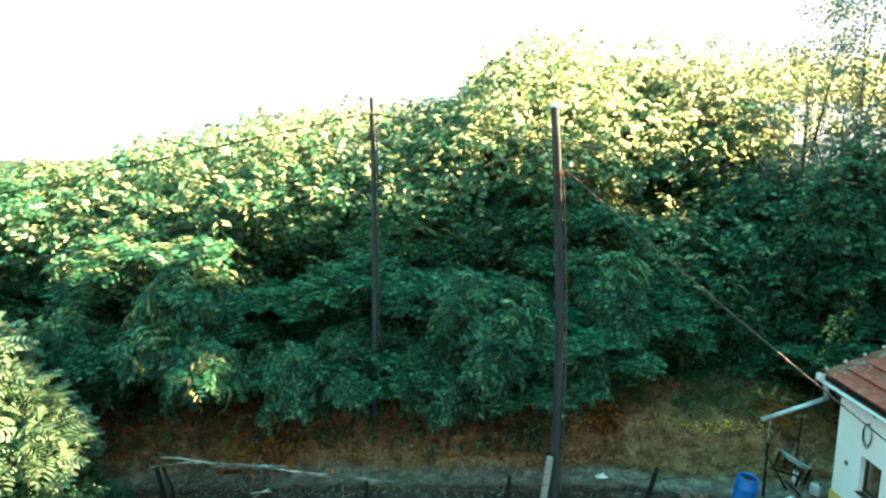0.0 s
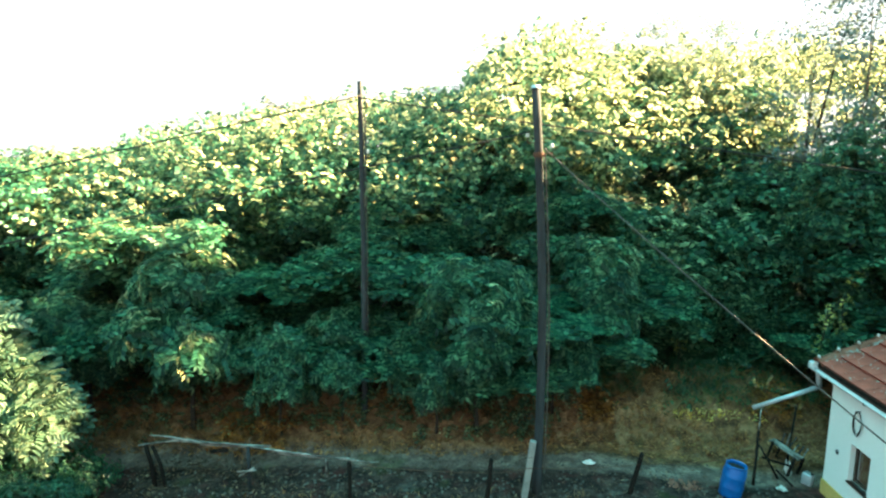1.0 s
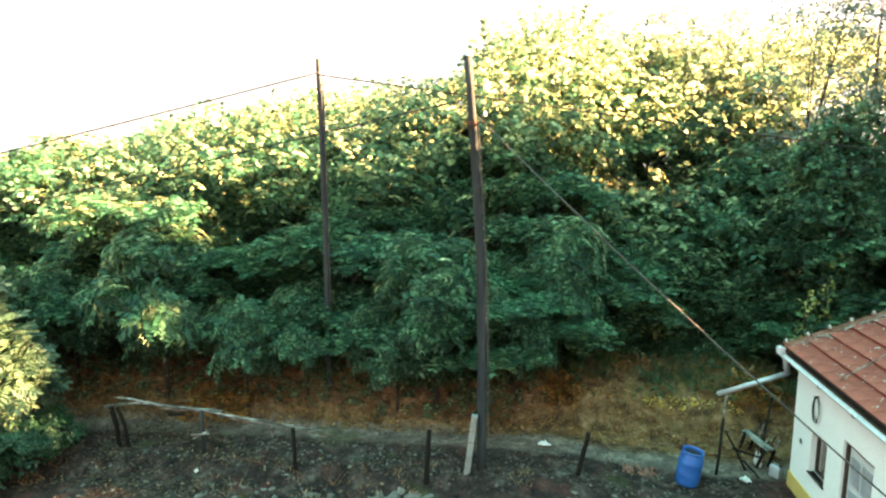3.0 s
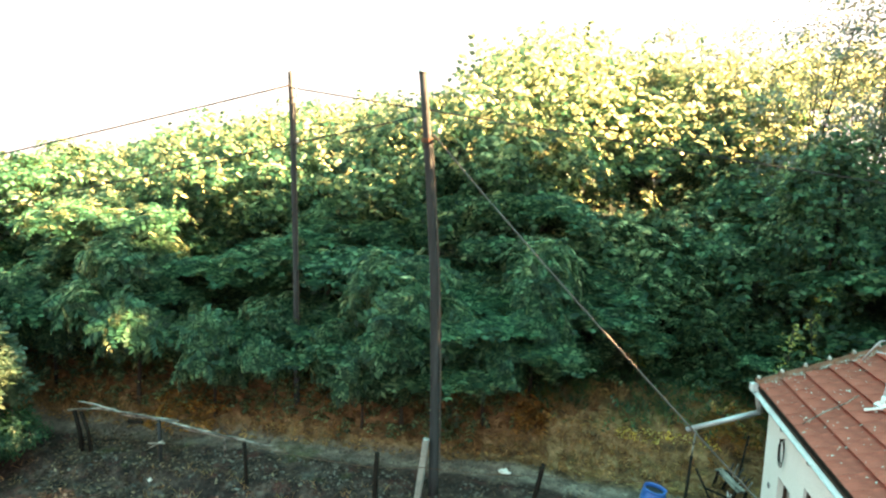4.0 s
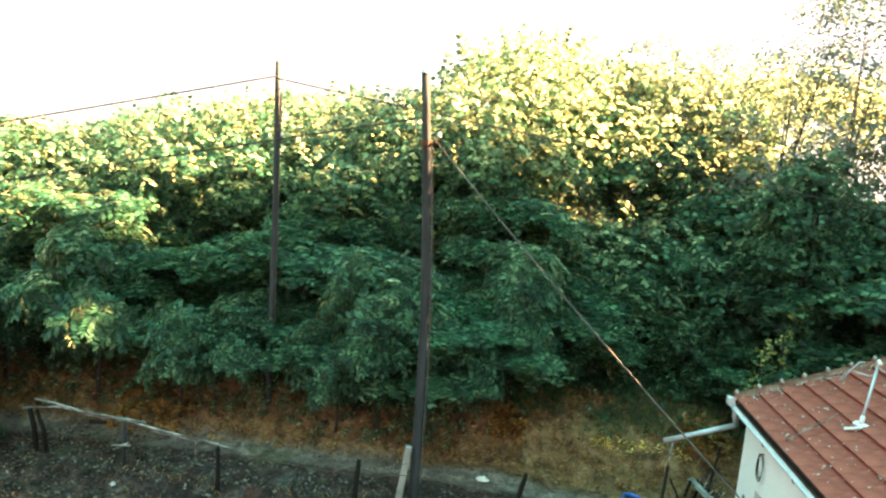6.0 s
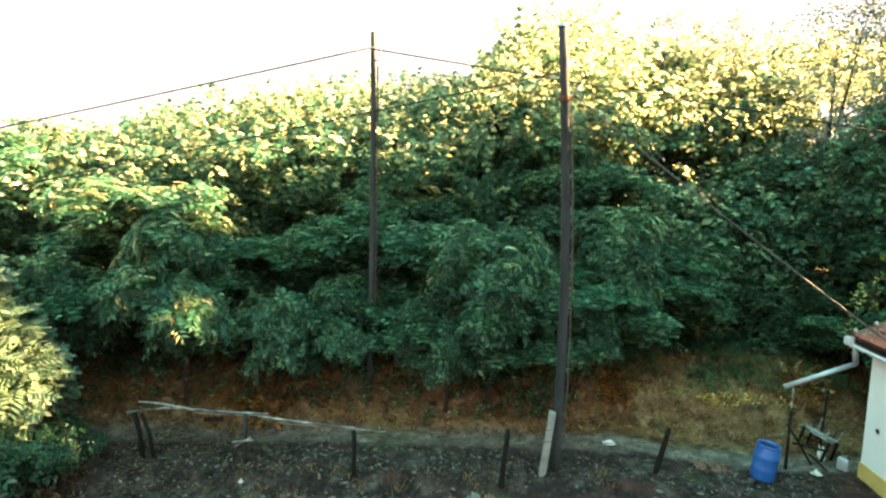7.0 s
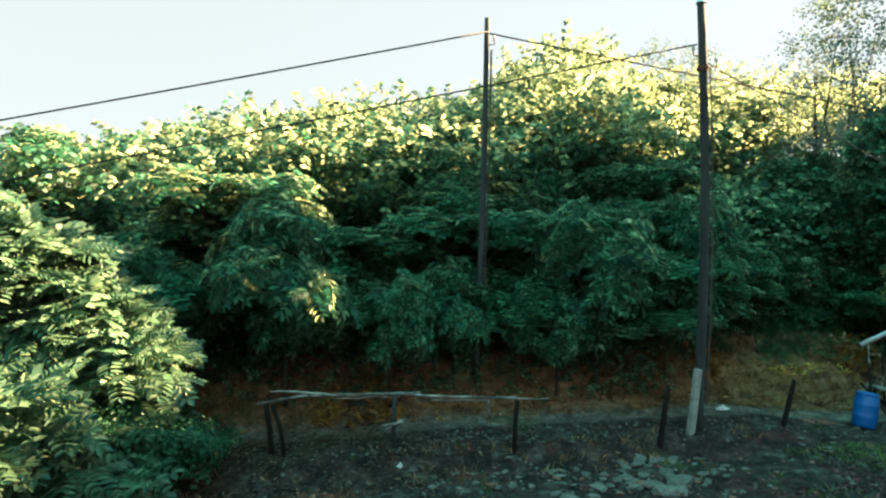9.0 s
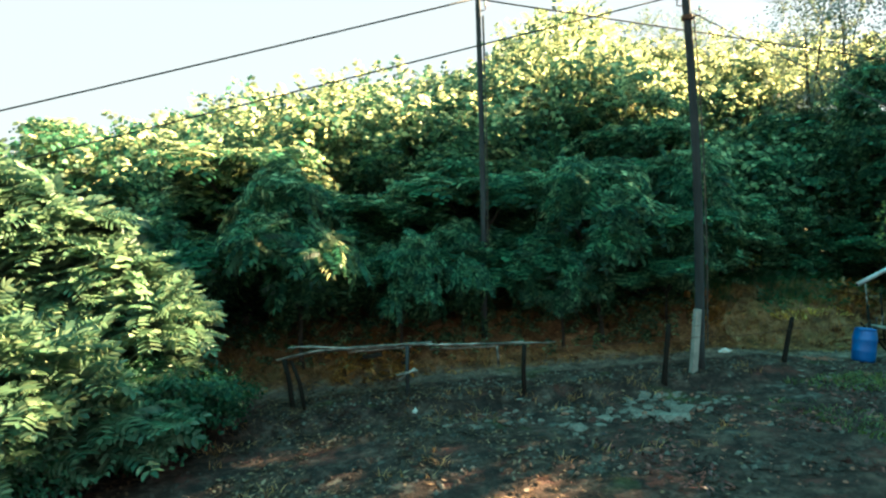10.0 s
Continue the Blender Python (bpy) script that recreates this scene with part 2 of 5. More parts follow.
def ground_mat():
    """Bare brown soil in the yard, a pale dusty track behind the fence, dry litter on the bank, green where grass keeps
    alive; the slope beyond is green darkened for the wood's shade.
    """
    m, n, l, b = material("earth", 0.97, 0.0, 0.15)
    co = n.new("ShaderNodeTexCoord")
    sep = n.new("ShaderNodeSeparateXYZ")
    l.new(co.outputs["Object"], sep.inputs[0])
    big, mid, fine = noise_tex(n, l, 0.55, 5, 0.65), noise_tex(n, l, 3.2, 6, 0.7), noise_tex(n, l, 28, 6, 0.75)
    soil = ramp(n, [(0.32, (0.0075, 0.0062, 0.0068)), (0.5, (0.034, 0.0225, 0.0205)), (0.66, (0.1, 0.068, 0.057))])
    l.new(mid.outputs["Fac"], soil.inputs["Fac"])
    litter = ramp(n, [(0.36, (0.055, 0.031, 0.018)), (0.5, (0.19, 0.108, 0.056)), (0.64, (0.34, 0.21, 0.115))])
    l.new(mid.outputs["Fac"], litter.inputs["Fac"])
    dust = ramp(n, [(0.34, (0.08, 0.062, 0.055)), (0.52, (0.18, 0.14, 0.12)), (0.68, (0.34, 0.275, 0.23))])
    l.new(mid.outputs["Fac"], dust.inputs["Fac"])

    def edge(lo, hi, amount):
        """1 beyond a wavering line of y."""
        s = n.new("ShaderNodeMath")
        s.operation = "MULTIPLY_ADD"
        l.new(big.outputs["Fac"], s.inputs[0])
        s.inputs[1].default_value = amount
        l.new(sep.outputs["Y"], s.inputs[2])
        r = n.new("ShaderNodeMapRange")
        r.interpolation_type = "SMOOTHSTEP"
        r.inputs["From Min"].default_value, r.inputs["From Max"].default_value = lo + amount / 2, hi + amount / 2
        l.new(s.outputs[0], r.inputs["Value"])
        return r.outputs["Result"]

    blots = noise_tex(n, l, 1.7, 4, 0.7)
    red = ramp(n, [(0.54, (0, 0, 0)), (0.7, (0.85, 0.85, 0.85))])
    l.new(blots.outputs["Fac"], red.inputs["Fac"])
    soil_red = mix(n, l, soil.outputs["Color"], (0.105, 0.034, 0.03), red.outputs["Color"])
    pale = ramp(n, [(0.28, (0.8, 0.8, 0.8)), (0.4, (0, 0, 0))])
    l.new(blots.outputs["Fac"], pale.inputs["Fac"])
    soil_mix = mix(n, l, soil_red, (0.13, 0.125, 0.115), pale.outputs["Color"])
    patches = ramp(n, [(0.58, (0, 0, 0)), (0.7, (0.8, 0.8, 0.8))])
    l.new(big.outputs["Fac"], patches.inputs["Fac"])
    c = mix(n, l, soil_mix, dust.outputs["Color"], edge(12.0, 12.35, 0.5))
    c = mix(n, l, c, litter.outputs["Color"], edge(12.65, 13.0, 0.6))
    # green of the slope, darkened to near black for shade under the trees
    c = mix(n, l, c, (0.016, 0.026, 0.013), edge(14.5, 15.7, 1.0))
    green = ramp(n, [(0.3, (0.03, 0.045, 0.015)), (0.7, (0.09, 0.1, 0.035))])
    l.new(mid.outputs["Fac"], green.inputs["Fac"])
    c = mix(n, l, c, green.outputs["Color"], patches.outputs["Color"])
    grain = ramp(n, [(0.3, (0.5, 0.5, 0.5)), (0.7, (1.35, 1.3, 1.25))])
    l.new(fine.outputs["Fac"], grain.inputs["Fac"])
    l.new(mix(n, l, c, grain.outputs["Color"], 0.8, "MULTIPLY"), b.inputs["Base Color"])
    bump(n, l, fine.outputs["Fac"], b, 0.8, 0.04)
    return m


EARTH = ground_mat()

# ---- building helpers ----


def mesh_from(bm, name, mat, smooth=False):
    me = bpy.data.meshes.new(name)
    bm.normal_update()
    bm.to_mesh(me)
    bm.free()
    me.materials.append(mat)
    if smooth:
        me.polygons.foreach_set("use_smooth", [True] * len(me.polygons))
    return me


def part(name, bm, mat, parent=None, label="", smooth=False):
    """One bmesh as one mesh object, under its thing."""
    ob = new(name, mesh_from(bm, name, mat, smooth))
    ob.parent = parent
    return tagged(ob, label)


def thing(name, label, category, group="", kind="", at=(0, 0, 0)):
    ob = new(name)
    ob.empty_display_size = 0.2
    ob.location = at
    return tagged(ob, label, category, group, kind)


def bm_box(sx, sy, sz, m=None, bevel=0.01, bm=None):
    bm = bm or bmesh.new()
    made = bmesh.ops.create_cube(bm, size=1.0, matrix=Matrix.Diagonal((sx, sy, sz, 1)))["verts"]
    if bevel:
        edges = list({e for v in made for e in v.link_edges})
        out = bmesh.ops.bevel(bm, geom=edges, offset=bevel, segments=2, profile=0.7, affect="EDGES")
        made = list({v for f in out["faces"] for v in f.verts} | {v for v in made if v.is_valid})
    if m is not None:
        bmesh.ops.transform(bm, matrix=m, verts=made)
    return bm


def bm_tube(points, radii, sides=8, bm=None, wobble=0.0, cap=True):
    """A tube along points, each with its radius."""
    bm = bm or bmesh.new()
    pts = [Vector(p) for p in points]
    rings = []
    for i, p in enumerate(pts):
        d = (pts[min(i + 1, len(pts) - 1)] - pts[max(i - 1, 0)]).normalized()
        a = d.cross(Vector((0, 0, 1)) if abs(d.z) < 0.9 else Vector((1, 0, 0))).normalized()
        c = d.cross(a)
        r = radii[i] if isinstance(radii, (list, tuple)) else radii
        ring = []
        for k in range(sides):
            t = 2 * math.pi * k / sides
            rr = r * (1 + wobble * noise.noise(p * 3 + Vector((math.cos(t), math.sin(t), 0)) * 2))
            ring.append(bm.verts.new(p + a * math.cos(t) * rr + c * math.sin(t) * rr))
        rings.append(ring)
    for r0, r1 in zip(rings, rings[1:]):
        for k in range(sides):
            bm.faces.new((r0[k], r0[(k + 1) % sides], r1[(k + 1) % sides], r1[k]))
    if cap:
        bm.faces.new(rings[0][::-1])
        bm.faces.new(rings[-1])
    bmesh.ops.recalc_face_normals(bm, faces=bm.faces)
    return bm


def bm_lathe(profile, sides=24, bm=None):
    """Turns (radius, height) pairs about z."""
    bm = bm or bmesh.new()
    rings = [[bm.verts.new((r * math.cos(2 * math.pi * k / sides), r * math.sin(2 * math.pi * k / sides), z)) for k in range(sides)] for r, z in profile]
    for r0, r1 in zip(rings, rings[1:]):
        for k in range(sides):
            bm.faces.new((r0[k], r0[(k + 1) % sides], r1[(k + 1) % sides], r1[k]))
    bm.faces.new(rings[0][::-1])
    bm.faces.new(rings[-1])
    return bm


def np_mesh(name, verts, faces, mat):
    """A mesh from arrays of corners (n, 3) and four-sided faces (m, 4)."""
    me = bpy.data.meshes.new(name)
    me.vertices.add(len(verts))
    me.vertices.foreach_set("co", np.asarray(verts, np.float32).ravel())
    me.loops.add(faces.size)
    me.loops.foreach_set("vertex_index", np.asarray(faces, np.int32).ravel())
    me.polygons.add(len(faces))
    me.polygons.foreach_set("loop_start", np.arange(0, faces.size, 4, dtype=np.int32))
    me.update(calc_edges=True)
    me.materials.append(mat)
    return me


def sag(a, b, drop, n=24):
    """Points of a hanging wire."""
    a, b = Vector(a), Vector(b)
    return [a.lerp(b, i / n) - Vector((0, 0, drop * 4 * (i / n) * (1 - i / n))) for i in range(n + 1)]


# ---- ground ----


def smooth(lo, hi, v):
    t = np.clip((v - lo) / (hi - lo), 0, 1)
    return t * t * (3 - 2 * t)


def height(x, y):
    """Level yard, a bank behind the track, a wooded hill that falls away far behind."""
    x, y = np.asarray(x, float), np.asarray(y, float)
    toe = 12.7 + 0.4 * smooth(0.5, 5, x)
    d = y - toe
    z = 0.75 * smooth(-0.1, 1.4, d) + 0.16 * np.clip(d - 0.5, 0, 12)
    z = z * (1 - smooth(7, 11, x) * 0.25) - 0.3 * smooth(3, 6.5, x) * (1 - smooth(0.2, 2.5, d))
    z = z + 1.1 * smooth(-3, 4, x) * smooth(3, 11, d)
    z = z - 0.12 * smooth(-3, -6, x) * (1 - smooth(-0.5, 0.5, d))
    z = z - 0.24 * (1 - smooth(10.55, 11.1, y)) * (1 - smooth(2.5, 5.5, x))
    far = np.hypot(x, y - 12)
    return z * (1 - smooth(16, 60, far)) - 90 * smooth(26, 420, far)


def spread(lo, hi, step, end, n):
    core = np.arange(lo, hi + step / 2, step)
    out = np.geomspace(1, end, n)[1:]
    return np.concatenate([lo - out[::-1] + 1 - step, core, hi + out - 1 + step])


def build_ground():
    xs, ys = spread(-13, 13, 0.16, 2600, 26), spread(2, 19, 0.16, 2600, 26)
    gx, gy = np.meshgrid(xs, ys)
    gz = height(gx, gy)
    near = (np.hypot(gx, gy - 10) < 24)
    for i, j in zip(*np.nonzero(near)):
        p = Vector((gx[i, j], gy[i, j], 0))
        gz[i, j] += 0.05 * noise.fractal(p * 0.9, 1.0, 2.0, 4) + 0.045 * noise.noise(p * 3.4)
    v = np.stack([gx, gy, gz], -1).reshape(-1, 3)
    ny, nx = gx.shape
    k = (np.arange(ny - 1)[:, None] * nx + np.arange(nx - 1)[None, :]).ravel()
    f = np.stack([k, k + 1, k + nx + 1, k + nx], -1)
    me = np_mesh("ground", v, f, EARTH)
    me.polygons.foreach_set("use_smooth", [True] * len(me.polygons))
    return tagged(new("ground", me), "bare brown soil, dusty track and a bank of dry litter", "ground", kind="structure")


build_ground()

# ---- trees ----


def leaf_template(pairs, droop=0.55, oval=False):
    """A feathered leaf one unit long along x: pairs of leaflets and one at the tip; oval ones are blunt and folded along the rib."""
    v, f = [], []

    def leaflet(x, z, dx, dy, length, width):
        n = math.hypot(dx, dy)
        dx, dy = dx / n, dy / n
        k = len(v)
        if oval:
            for s, w, dz in ((0, 0, 0), (0.28, -width, 0.02), (0.72, -width, -0.03), (1, 0, -0.12), (0.72, width, -0.03), (0.28, width, 0.02)):
                v.append((x + dx * length * s - dy * w, dy * length * s + dx * w, z + dz))
            f.extend([(k, k + 1, k + 2, k + 3), (k, k + 3, k + 4, k + 5)])
            return
        a, b = (x, 0.0), (x + dx * length, dy * length)
        mx, my = x + dx * length * 0.45, dy * length * 0.45
        v.extend([(a[0], a[1], z), (mx - dy * width, my + dx * width, z - 0.03), (b[0], b[1], z - 0.17), (mx + dy * width, my - dx * width, z - 0.03)])
        f.append((k, k + 1, k + 2, k + 3))

    for i in range(pairs):
        x = 0.16 + 0.7 * i / max(pairs - 1, 1)
        for s in (1, -1):
            leaflet(x, -droop * x * x, 0.45, s, 0.34 * (1.1 - 0.35 * abs(x - 0.45)), 0.095 * 4.5 / pairs)
    leaflet(0.88, -droop * 0.8, 1, 0.0001, 0.28, 0.095 * 4.5 / pairs)
    return np.array(v), np.array(f)


def frames(direction, spin, facing=None):
    """Turns (n, 3, 3) whose x axis is the direction and whose z axis leans to the facing side (up, if none), rolled by spin."""
    x = direction / np.linalg.norm(direction, axis=1, keepdims=True)
    up = np.tile([0.0, 0.0, 1.0], (len(x), 1)) if facing is None else facing
    y = np.cross(up, x)
    y /= np.linalg.norm(y, axis=1, keepdims=True) + 1e-9
    z = np.cross(x, y)
    c, s = np.cos(spin)[:, None], np.sin(spin)[:, None]
    return np.stack([x, y * c + z * s, z * c - y * s], -1)


def scatter_leaves(name, place, direction, size, mat, pairs, rng, rolled=0.5, oval=False, facing=None):
    """One mesh of feathered leaves at places, along directions."""
    tv, tf = leaf_template(pairs, oval=oval)
    m = frames(direction, rng.normal(0, rolled, len(place)), facing)
    v = np.einsum("nij,kj->nki", m, tv) * size[:, None, None] + place[:, None, :]
    f = tf[None] + (np.arange(len(place)) * len(tv))[:, None, None]
    return np_mesh(name, v.reshape(-1, 3), f.reshape(-1, 4), mat)


def sprays(centres, outward, rng, leaves, twig, size):
    """Shoot tips: feathered leaves that fan out like a star round each twig's end and arch away from the crown."""
    n = len(centres)
    out = outward / np.linalg.norm(outward, axis=1, keepdims=True)
    face = out * 0.8 + np.array([0, 0, 0.55])
    face /= np.linalg.norm(face, axis=1, keepdims=True)
    a = np.cross(face, [0.31, 0.2, 1.0])
    a /= np.linalg.norm(a, axis=1, keepdims=True) + 1e-9
    b = np.cross(face, a)
    k = np.arange(leaves)
    turn = rng.uniform(0, 2 * np.pi, n)[:, None] + k[None, :] * 2.4 + rng.normal(0, 0.25, (n, leaves))
    t = (k + 0.5) / leaves
    ring = a[:, None, :] * np.cos(turn)[:, :, None] + b[:, None, :] * np.sin(turn)[:, :, None]
    place = centres[:, None, :] + out[:, None, :] * ((0.35 + 0.65 * t)[None, :, None] * twig)
    way = ring + face[:, None, :] * (0.1 + 0.75 * t ** 2)[None, :, None] + rng.normal(0, 0.12, ring.shape)
    way[:, :, 2] -= 0.22
    s = size * rng.uniform(0.7, 1.2, (n, leaves)) * (1.1 - 0.35 * t)[None, :]
    facing = np.repeat(face[:, None, :], leaves, 1) + rng.normal(0, 0.2, ring.shape)
    return place.reshape(-1, 3), way.reshape(-1, 3), s.reshape(-1), facing.reshape(-1, 3)


def shoots(centres, outward, rng, leaves, twig, size):
    """Twigs that start at centres and run outward and up, each carrying feathered leaves to both sides."""
    n = len(centres)
    out = outward / np.linalg.norm(outward, axis=1, keepdims=True)
    side = np.cross(out, [0, 0, 1.0])
    side /= np.linalg.norm(side, axis=1, keepdims=True) + 1e-9
    t = (np.arange(leaves) + 0.6) / leaves
    sgn = np.where(np.arange(leaves) % 2 == 0, 1.0, -1.0)
    place = centres[:, None, :] + out[:, None, :] * (t[None, :, None] * twig)
    way = out[:, None, :] * (0.35 + 0.9 * t[None, :, None] ** 2) + side[:, None, :] * (sgn * (1.0 - 0.55 * t))[None, :, None]
    way = way + rng.normal(0, 0.22, way.shape)
    way[:, :, 2] += 0.2
    facing = np.tile([0.0, -0.35, 1.0], (n * leaves, 1)) + rng.normal(0, 0.2, (n * leaves, 3))
    s = size * rng.uniform(0.7, 1.2, (n, leaves))
    return place.reshape(-1, 3), way.reshape(-1, 3), s.reshape(-1), facing


def crown_lobes(rng, n, rx, ry, lo, hi, size, low=0.12):
    """Centres and radii of the leafy masses of a crown, wider in the middle."""
    t = rng.uniform(0, 1, n)
    z = lo + (hi - lo) * t
    wide = np.sin(np.pi * np.clip(low + (0.92 - low) * t, 0, 1)) ** 0.7
    a = rng.uniform(0, 2 * np.pi, n)
    r = np.sqrt(rng.uniform(0.15, 1, n)) * wide
    return np.stack([np.cos(a) * r * rx, np.sin(a) * r * ry, z], -1), size * rng.uniform(0.7, 1.25, n)


def make_tree(name, label, category, seed, mat, tall=5.2, rx=1.7, ry=1.5, lo=1.2, lobes=20, lobe=0.62, per=30, leaves=8, pairs=5, size=0.27, twig=0.42, trunk=0.11, group="", low=0.12, oval=False):
    """A tapered trunk, limbs that reach into the leafy masses, and a crown of feathered leaves."""
    rng = np.random.default_rng(seed)
    root = thing(name, label, category, group)
    c, rad = crown_lobes(rng, lobes, rx, ry, lo, tall - 0.3, lobe, low)
    n = lobes * per
    d = rng.normal(0, 1, (n, 3))
    d /= np.linalg.norm(d, axis=1, keepdims=True)
    d[:, 2] = np.abs(d[:, 2]) * 1.1 - 0.3
    idx = np.repeat(np.arange(lobes), per)
    axis = c[idx] - np.array([0, 0, (lo + tall) / 2])
    axis[:, 2] *= 0.4
    d = d + axis / (np.linalg.norm(axis, axis=1, keepdims=True) + 0.4) * 0.8
    start = c[idx] + d * (rad[idx] * rng.uniform(0.45, 1.0, n))[:, None] * np.array([1, 1, 0.85])
    place, way, s, facing = (shoots if oval else sprays)(start, d * np.array([1, 1, 0.7]), rng, leaves, twig, size)
    crown = new("crown", scatter_leaves("crown", place, way, s, mat, pairs, rng, 0.25, oval, facing))
    crown.parent = root
    bend = rng.normal(0, 0.12, (6, 2))
    top = lo + (tall - lo) * 0.55
    pts = [(bend[i, 0] * i / 3, bend[i, 1] * i / 3, -0.15 + (top + 0.15) * i / 5) for i in range(6)]
    part("trunk", bm_tube(pts, [trunk * (1.25 - 0.9 * i / 5) for i in range(6)], 8, wobble=0.15), BARK, root, smooth=True)
    for k in np.argsort(-rad)[:7]:
        i = int(np.clip((c[k, 2] - 0.5) / top * 5 * 0.7, 2, 5))
        a, b = Vector(pts[i]), Vector(c[k])
        mid = a.lerp(b, 0.5) + Vector((0, 0, 0.15))
        part("limb", bm_tube([a, mid, b], [trunk * 0.5, trunk * 0.33, trunk * 0.14], 5), BARK, root, smooth=True)
    return root


def put(ob, x, y, turn, scale, lean=0.0, sink=0.0, squash=1.0):
    m = Matrix.Translation((x, y, float(height(x, y)) - sink)) @ pose(0, 0, 0, lean, 0, turn) @ Matrix.Diagonal((scale, scale, scale * squash, 1))
    return m

# ---- the wooded bank ----
WOOD = "dense green tree with long drooping feathered leaves"
bank_trees = [make_tree("broadleaf_tree", WOOD, "tree", 11 + k, LEAF, tall=6.0, rx=1.75, ry=1.6, lo=1.7, lobes=33, lobe=0.5, per=9, leaves=8, pairs=4, size=0.5, twig=0.3, low=0.34, group="trees on the bank") for k in range(3)]
bank_trees_back = [make_tree("broadleaf_tree", WOOD, "tree", 31 + k, LEAF, tall=6.0, rx=1.9, ry=1.9, lo=2.8, lobes=22, lobe=0.7, per=9, leaves=7, pairs=3, size=0.5, twig=0.36, group="trees on the bank") for k in range(3)]
POPLAR = "tall sparse grey-green tree with an airy upright crown"
poplars = [make_tree("tall_tree", POPLAR, "tree", 51 + k, LEAF_BLUE, tall=8.0, rx=1.1, ry=1.1, lo=0.9, lobes=60, lobe=0.5, per=7, leaves=5, pairs=2, size=0.16, twig=0.6, trunk=0.05, group="tall trees on the crest") for k in range(2)]
used = set()


def plant(kinds, k, x, y, turn, scale, squash=1.0, sink=0.0, label=""):
    src = kinds[k % len(kinds)]
    m = put(src, x, y, turn, scale, 0, sink, squash)
    if src.name in used:
        ob = copy_thing(src, m)
    else:
        used.add(src.name)
        src.matrix_basis = m
        ob = src
    return tagged(ob, label)


random.seed(3)


def edge_of_wood(x):
    """The y at which the crowns begin; they draw back behind the open ground by the house."""
    return 12.9 + 3.9 * smooth(2.4, 6.4, np.asarray(x, float))


def canopy_top(x, y):
    """The height of the leaf roof: level to the west, a step up at the taller trees, rising towards the crest."""
    x, y = np.asarray(x, float), np.asarray(y, float)
    d = y - edge_of_wood(x)
    z = 6.15 + 0.15 * np.clip(d - 0.7, 0, 9) - 0.09 * np.clip(-8 - x, 0, 20)
    z = z + 0.6 * smooth(2, 5, d) * smooth(-11, -6, x) + 0.45 * smooth(2, 5, d) * smooth(-6, -3, x) - 0.6 * smooth(-9, -14, x) - 0.65 * smooth(-5.5, -8.0, x) * (1 - smooth(3, 6, d))
    return z + smooth(-0.3, 1.9, x) * (1.0 + 0.7 * smooth(1, 5, d) + 1.35 * smooth(4, 9, d) * smooth(1.2, 5.5, x))


def wood_row(kinds, back, xs, step, wander):
    """One row of trees whose tips reach the leaf roof."""
    n = int(round((xs[1] - xs[0]) / step))
    for i in range(n + 1):
        x = xs[0] + step * i + random.uniform(-wander, wander)
        y = float(edge_of_wood(x)) + back + random.uniform(-wander, wander) * 0.7
        tall = float(canopy_top(x, y)) - float(height(x, y)) + random.uniform(-0.4, -0.2) + (0.45 if back > 4 else -0.25) - (0.75 if back < 2 and x < -2.5 else 0.35 if back < 4 and x < -2.5 else 0)
        wide = random.uniform(0.92, 1.12)
        plant(kinds, random.randrange(3), x, y, random.uniform(0, 360), wide, tall / 6.0 / wide)


wood_row(bank_trees, 1.65, (-14.2, 8.8), 1.85, 0.3)
wood_row(bank_trees, 3.1, (-15.0, 10.0), 2.3, 0.4)
wood_row(bank_trees_back, 5.0, (-18.0, 9.6), 2.3, 0.5)
wood_row(bank_trees_back, 7.2, (-20.0, 9.0), 2.4, 0.5)
wood_row(bank_trees_back, 9.6, (-24.0, 9.4), 2.5, 0.6)
# low young trees that lean out over the bank
young_trees = [make_tree("broadleaf_tree", "low young green tree leaning out over the bank", "tree", 71 + k, LEAF, tall=3.7, rx=1.1, ry=0.8, lo=1.65, lobes=14, lobe=0.42, per=10, leaves=9, pairs=6, size=0.5, twig=0.28, trunk=0.045, low=0.22, group="trees on the bank") for k in range(2)]
for i, (x, y, tall) in enumerate([(-7.7, 13.4, 3.1), (-5.3, 13.2, 3.8), (-3.3, 13.1, 3.2), (-2.0, 13.4, 2.4), (0.1, 13.2, 2.9), (1.0, 13.25, 3.6), (2.7, 13.6, 3.0), (3.6, 14.4, 3.3)]):
    plant(young_trees, i, x, y, random.uniform(0, 360), tall / 3.7)
for i, (x, y, tall) in enumerate([(9.4, 15.4, 3.8), (11.4, 14.6, 6.2)]):
    plant(bank_trees, i, x, y, random.uniform(0, 360), tall / 6.0 * 1.12, 1 / 1.12)
for i, (x, y, top) in enumerate([(9.8, 18.9, 8.0), (10.7, 17.5, 7.2), (12.2, 17.0, 7.0), (11.5, 19.4, 8.0), (13.4, 19.0, 8.0), (14.8, 17.6, 7.4)]):
    plant(bank_trees_back, i, x, y, 60 * i, 1.1, (top - float(height(x, y))) / 6.0 / 1.1)
TALL = [(10.0, 18.2, 9.4), (10.9, 18.0, 10.7), (11.8, 18.8, 11.1), (13.4, 17.6, 10.8), (5.4, 23.6, 9.3), (4.4, 24.6, 8.5), (7.2, 21.9, 9.0), (7.7, 23.0, 9.3), (9.0, 22.2, 9.2), (9.6, 23.4, 9.3), (15.6, 17.6, 10.8)]
for i, (x, y, top) in enumerate(TALL):
    plant(poplars, i, x, y, random.uniform(0, 360), (top - float(height(x, y))) / 8.0)
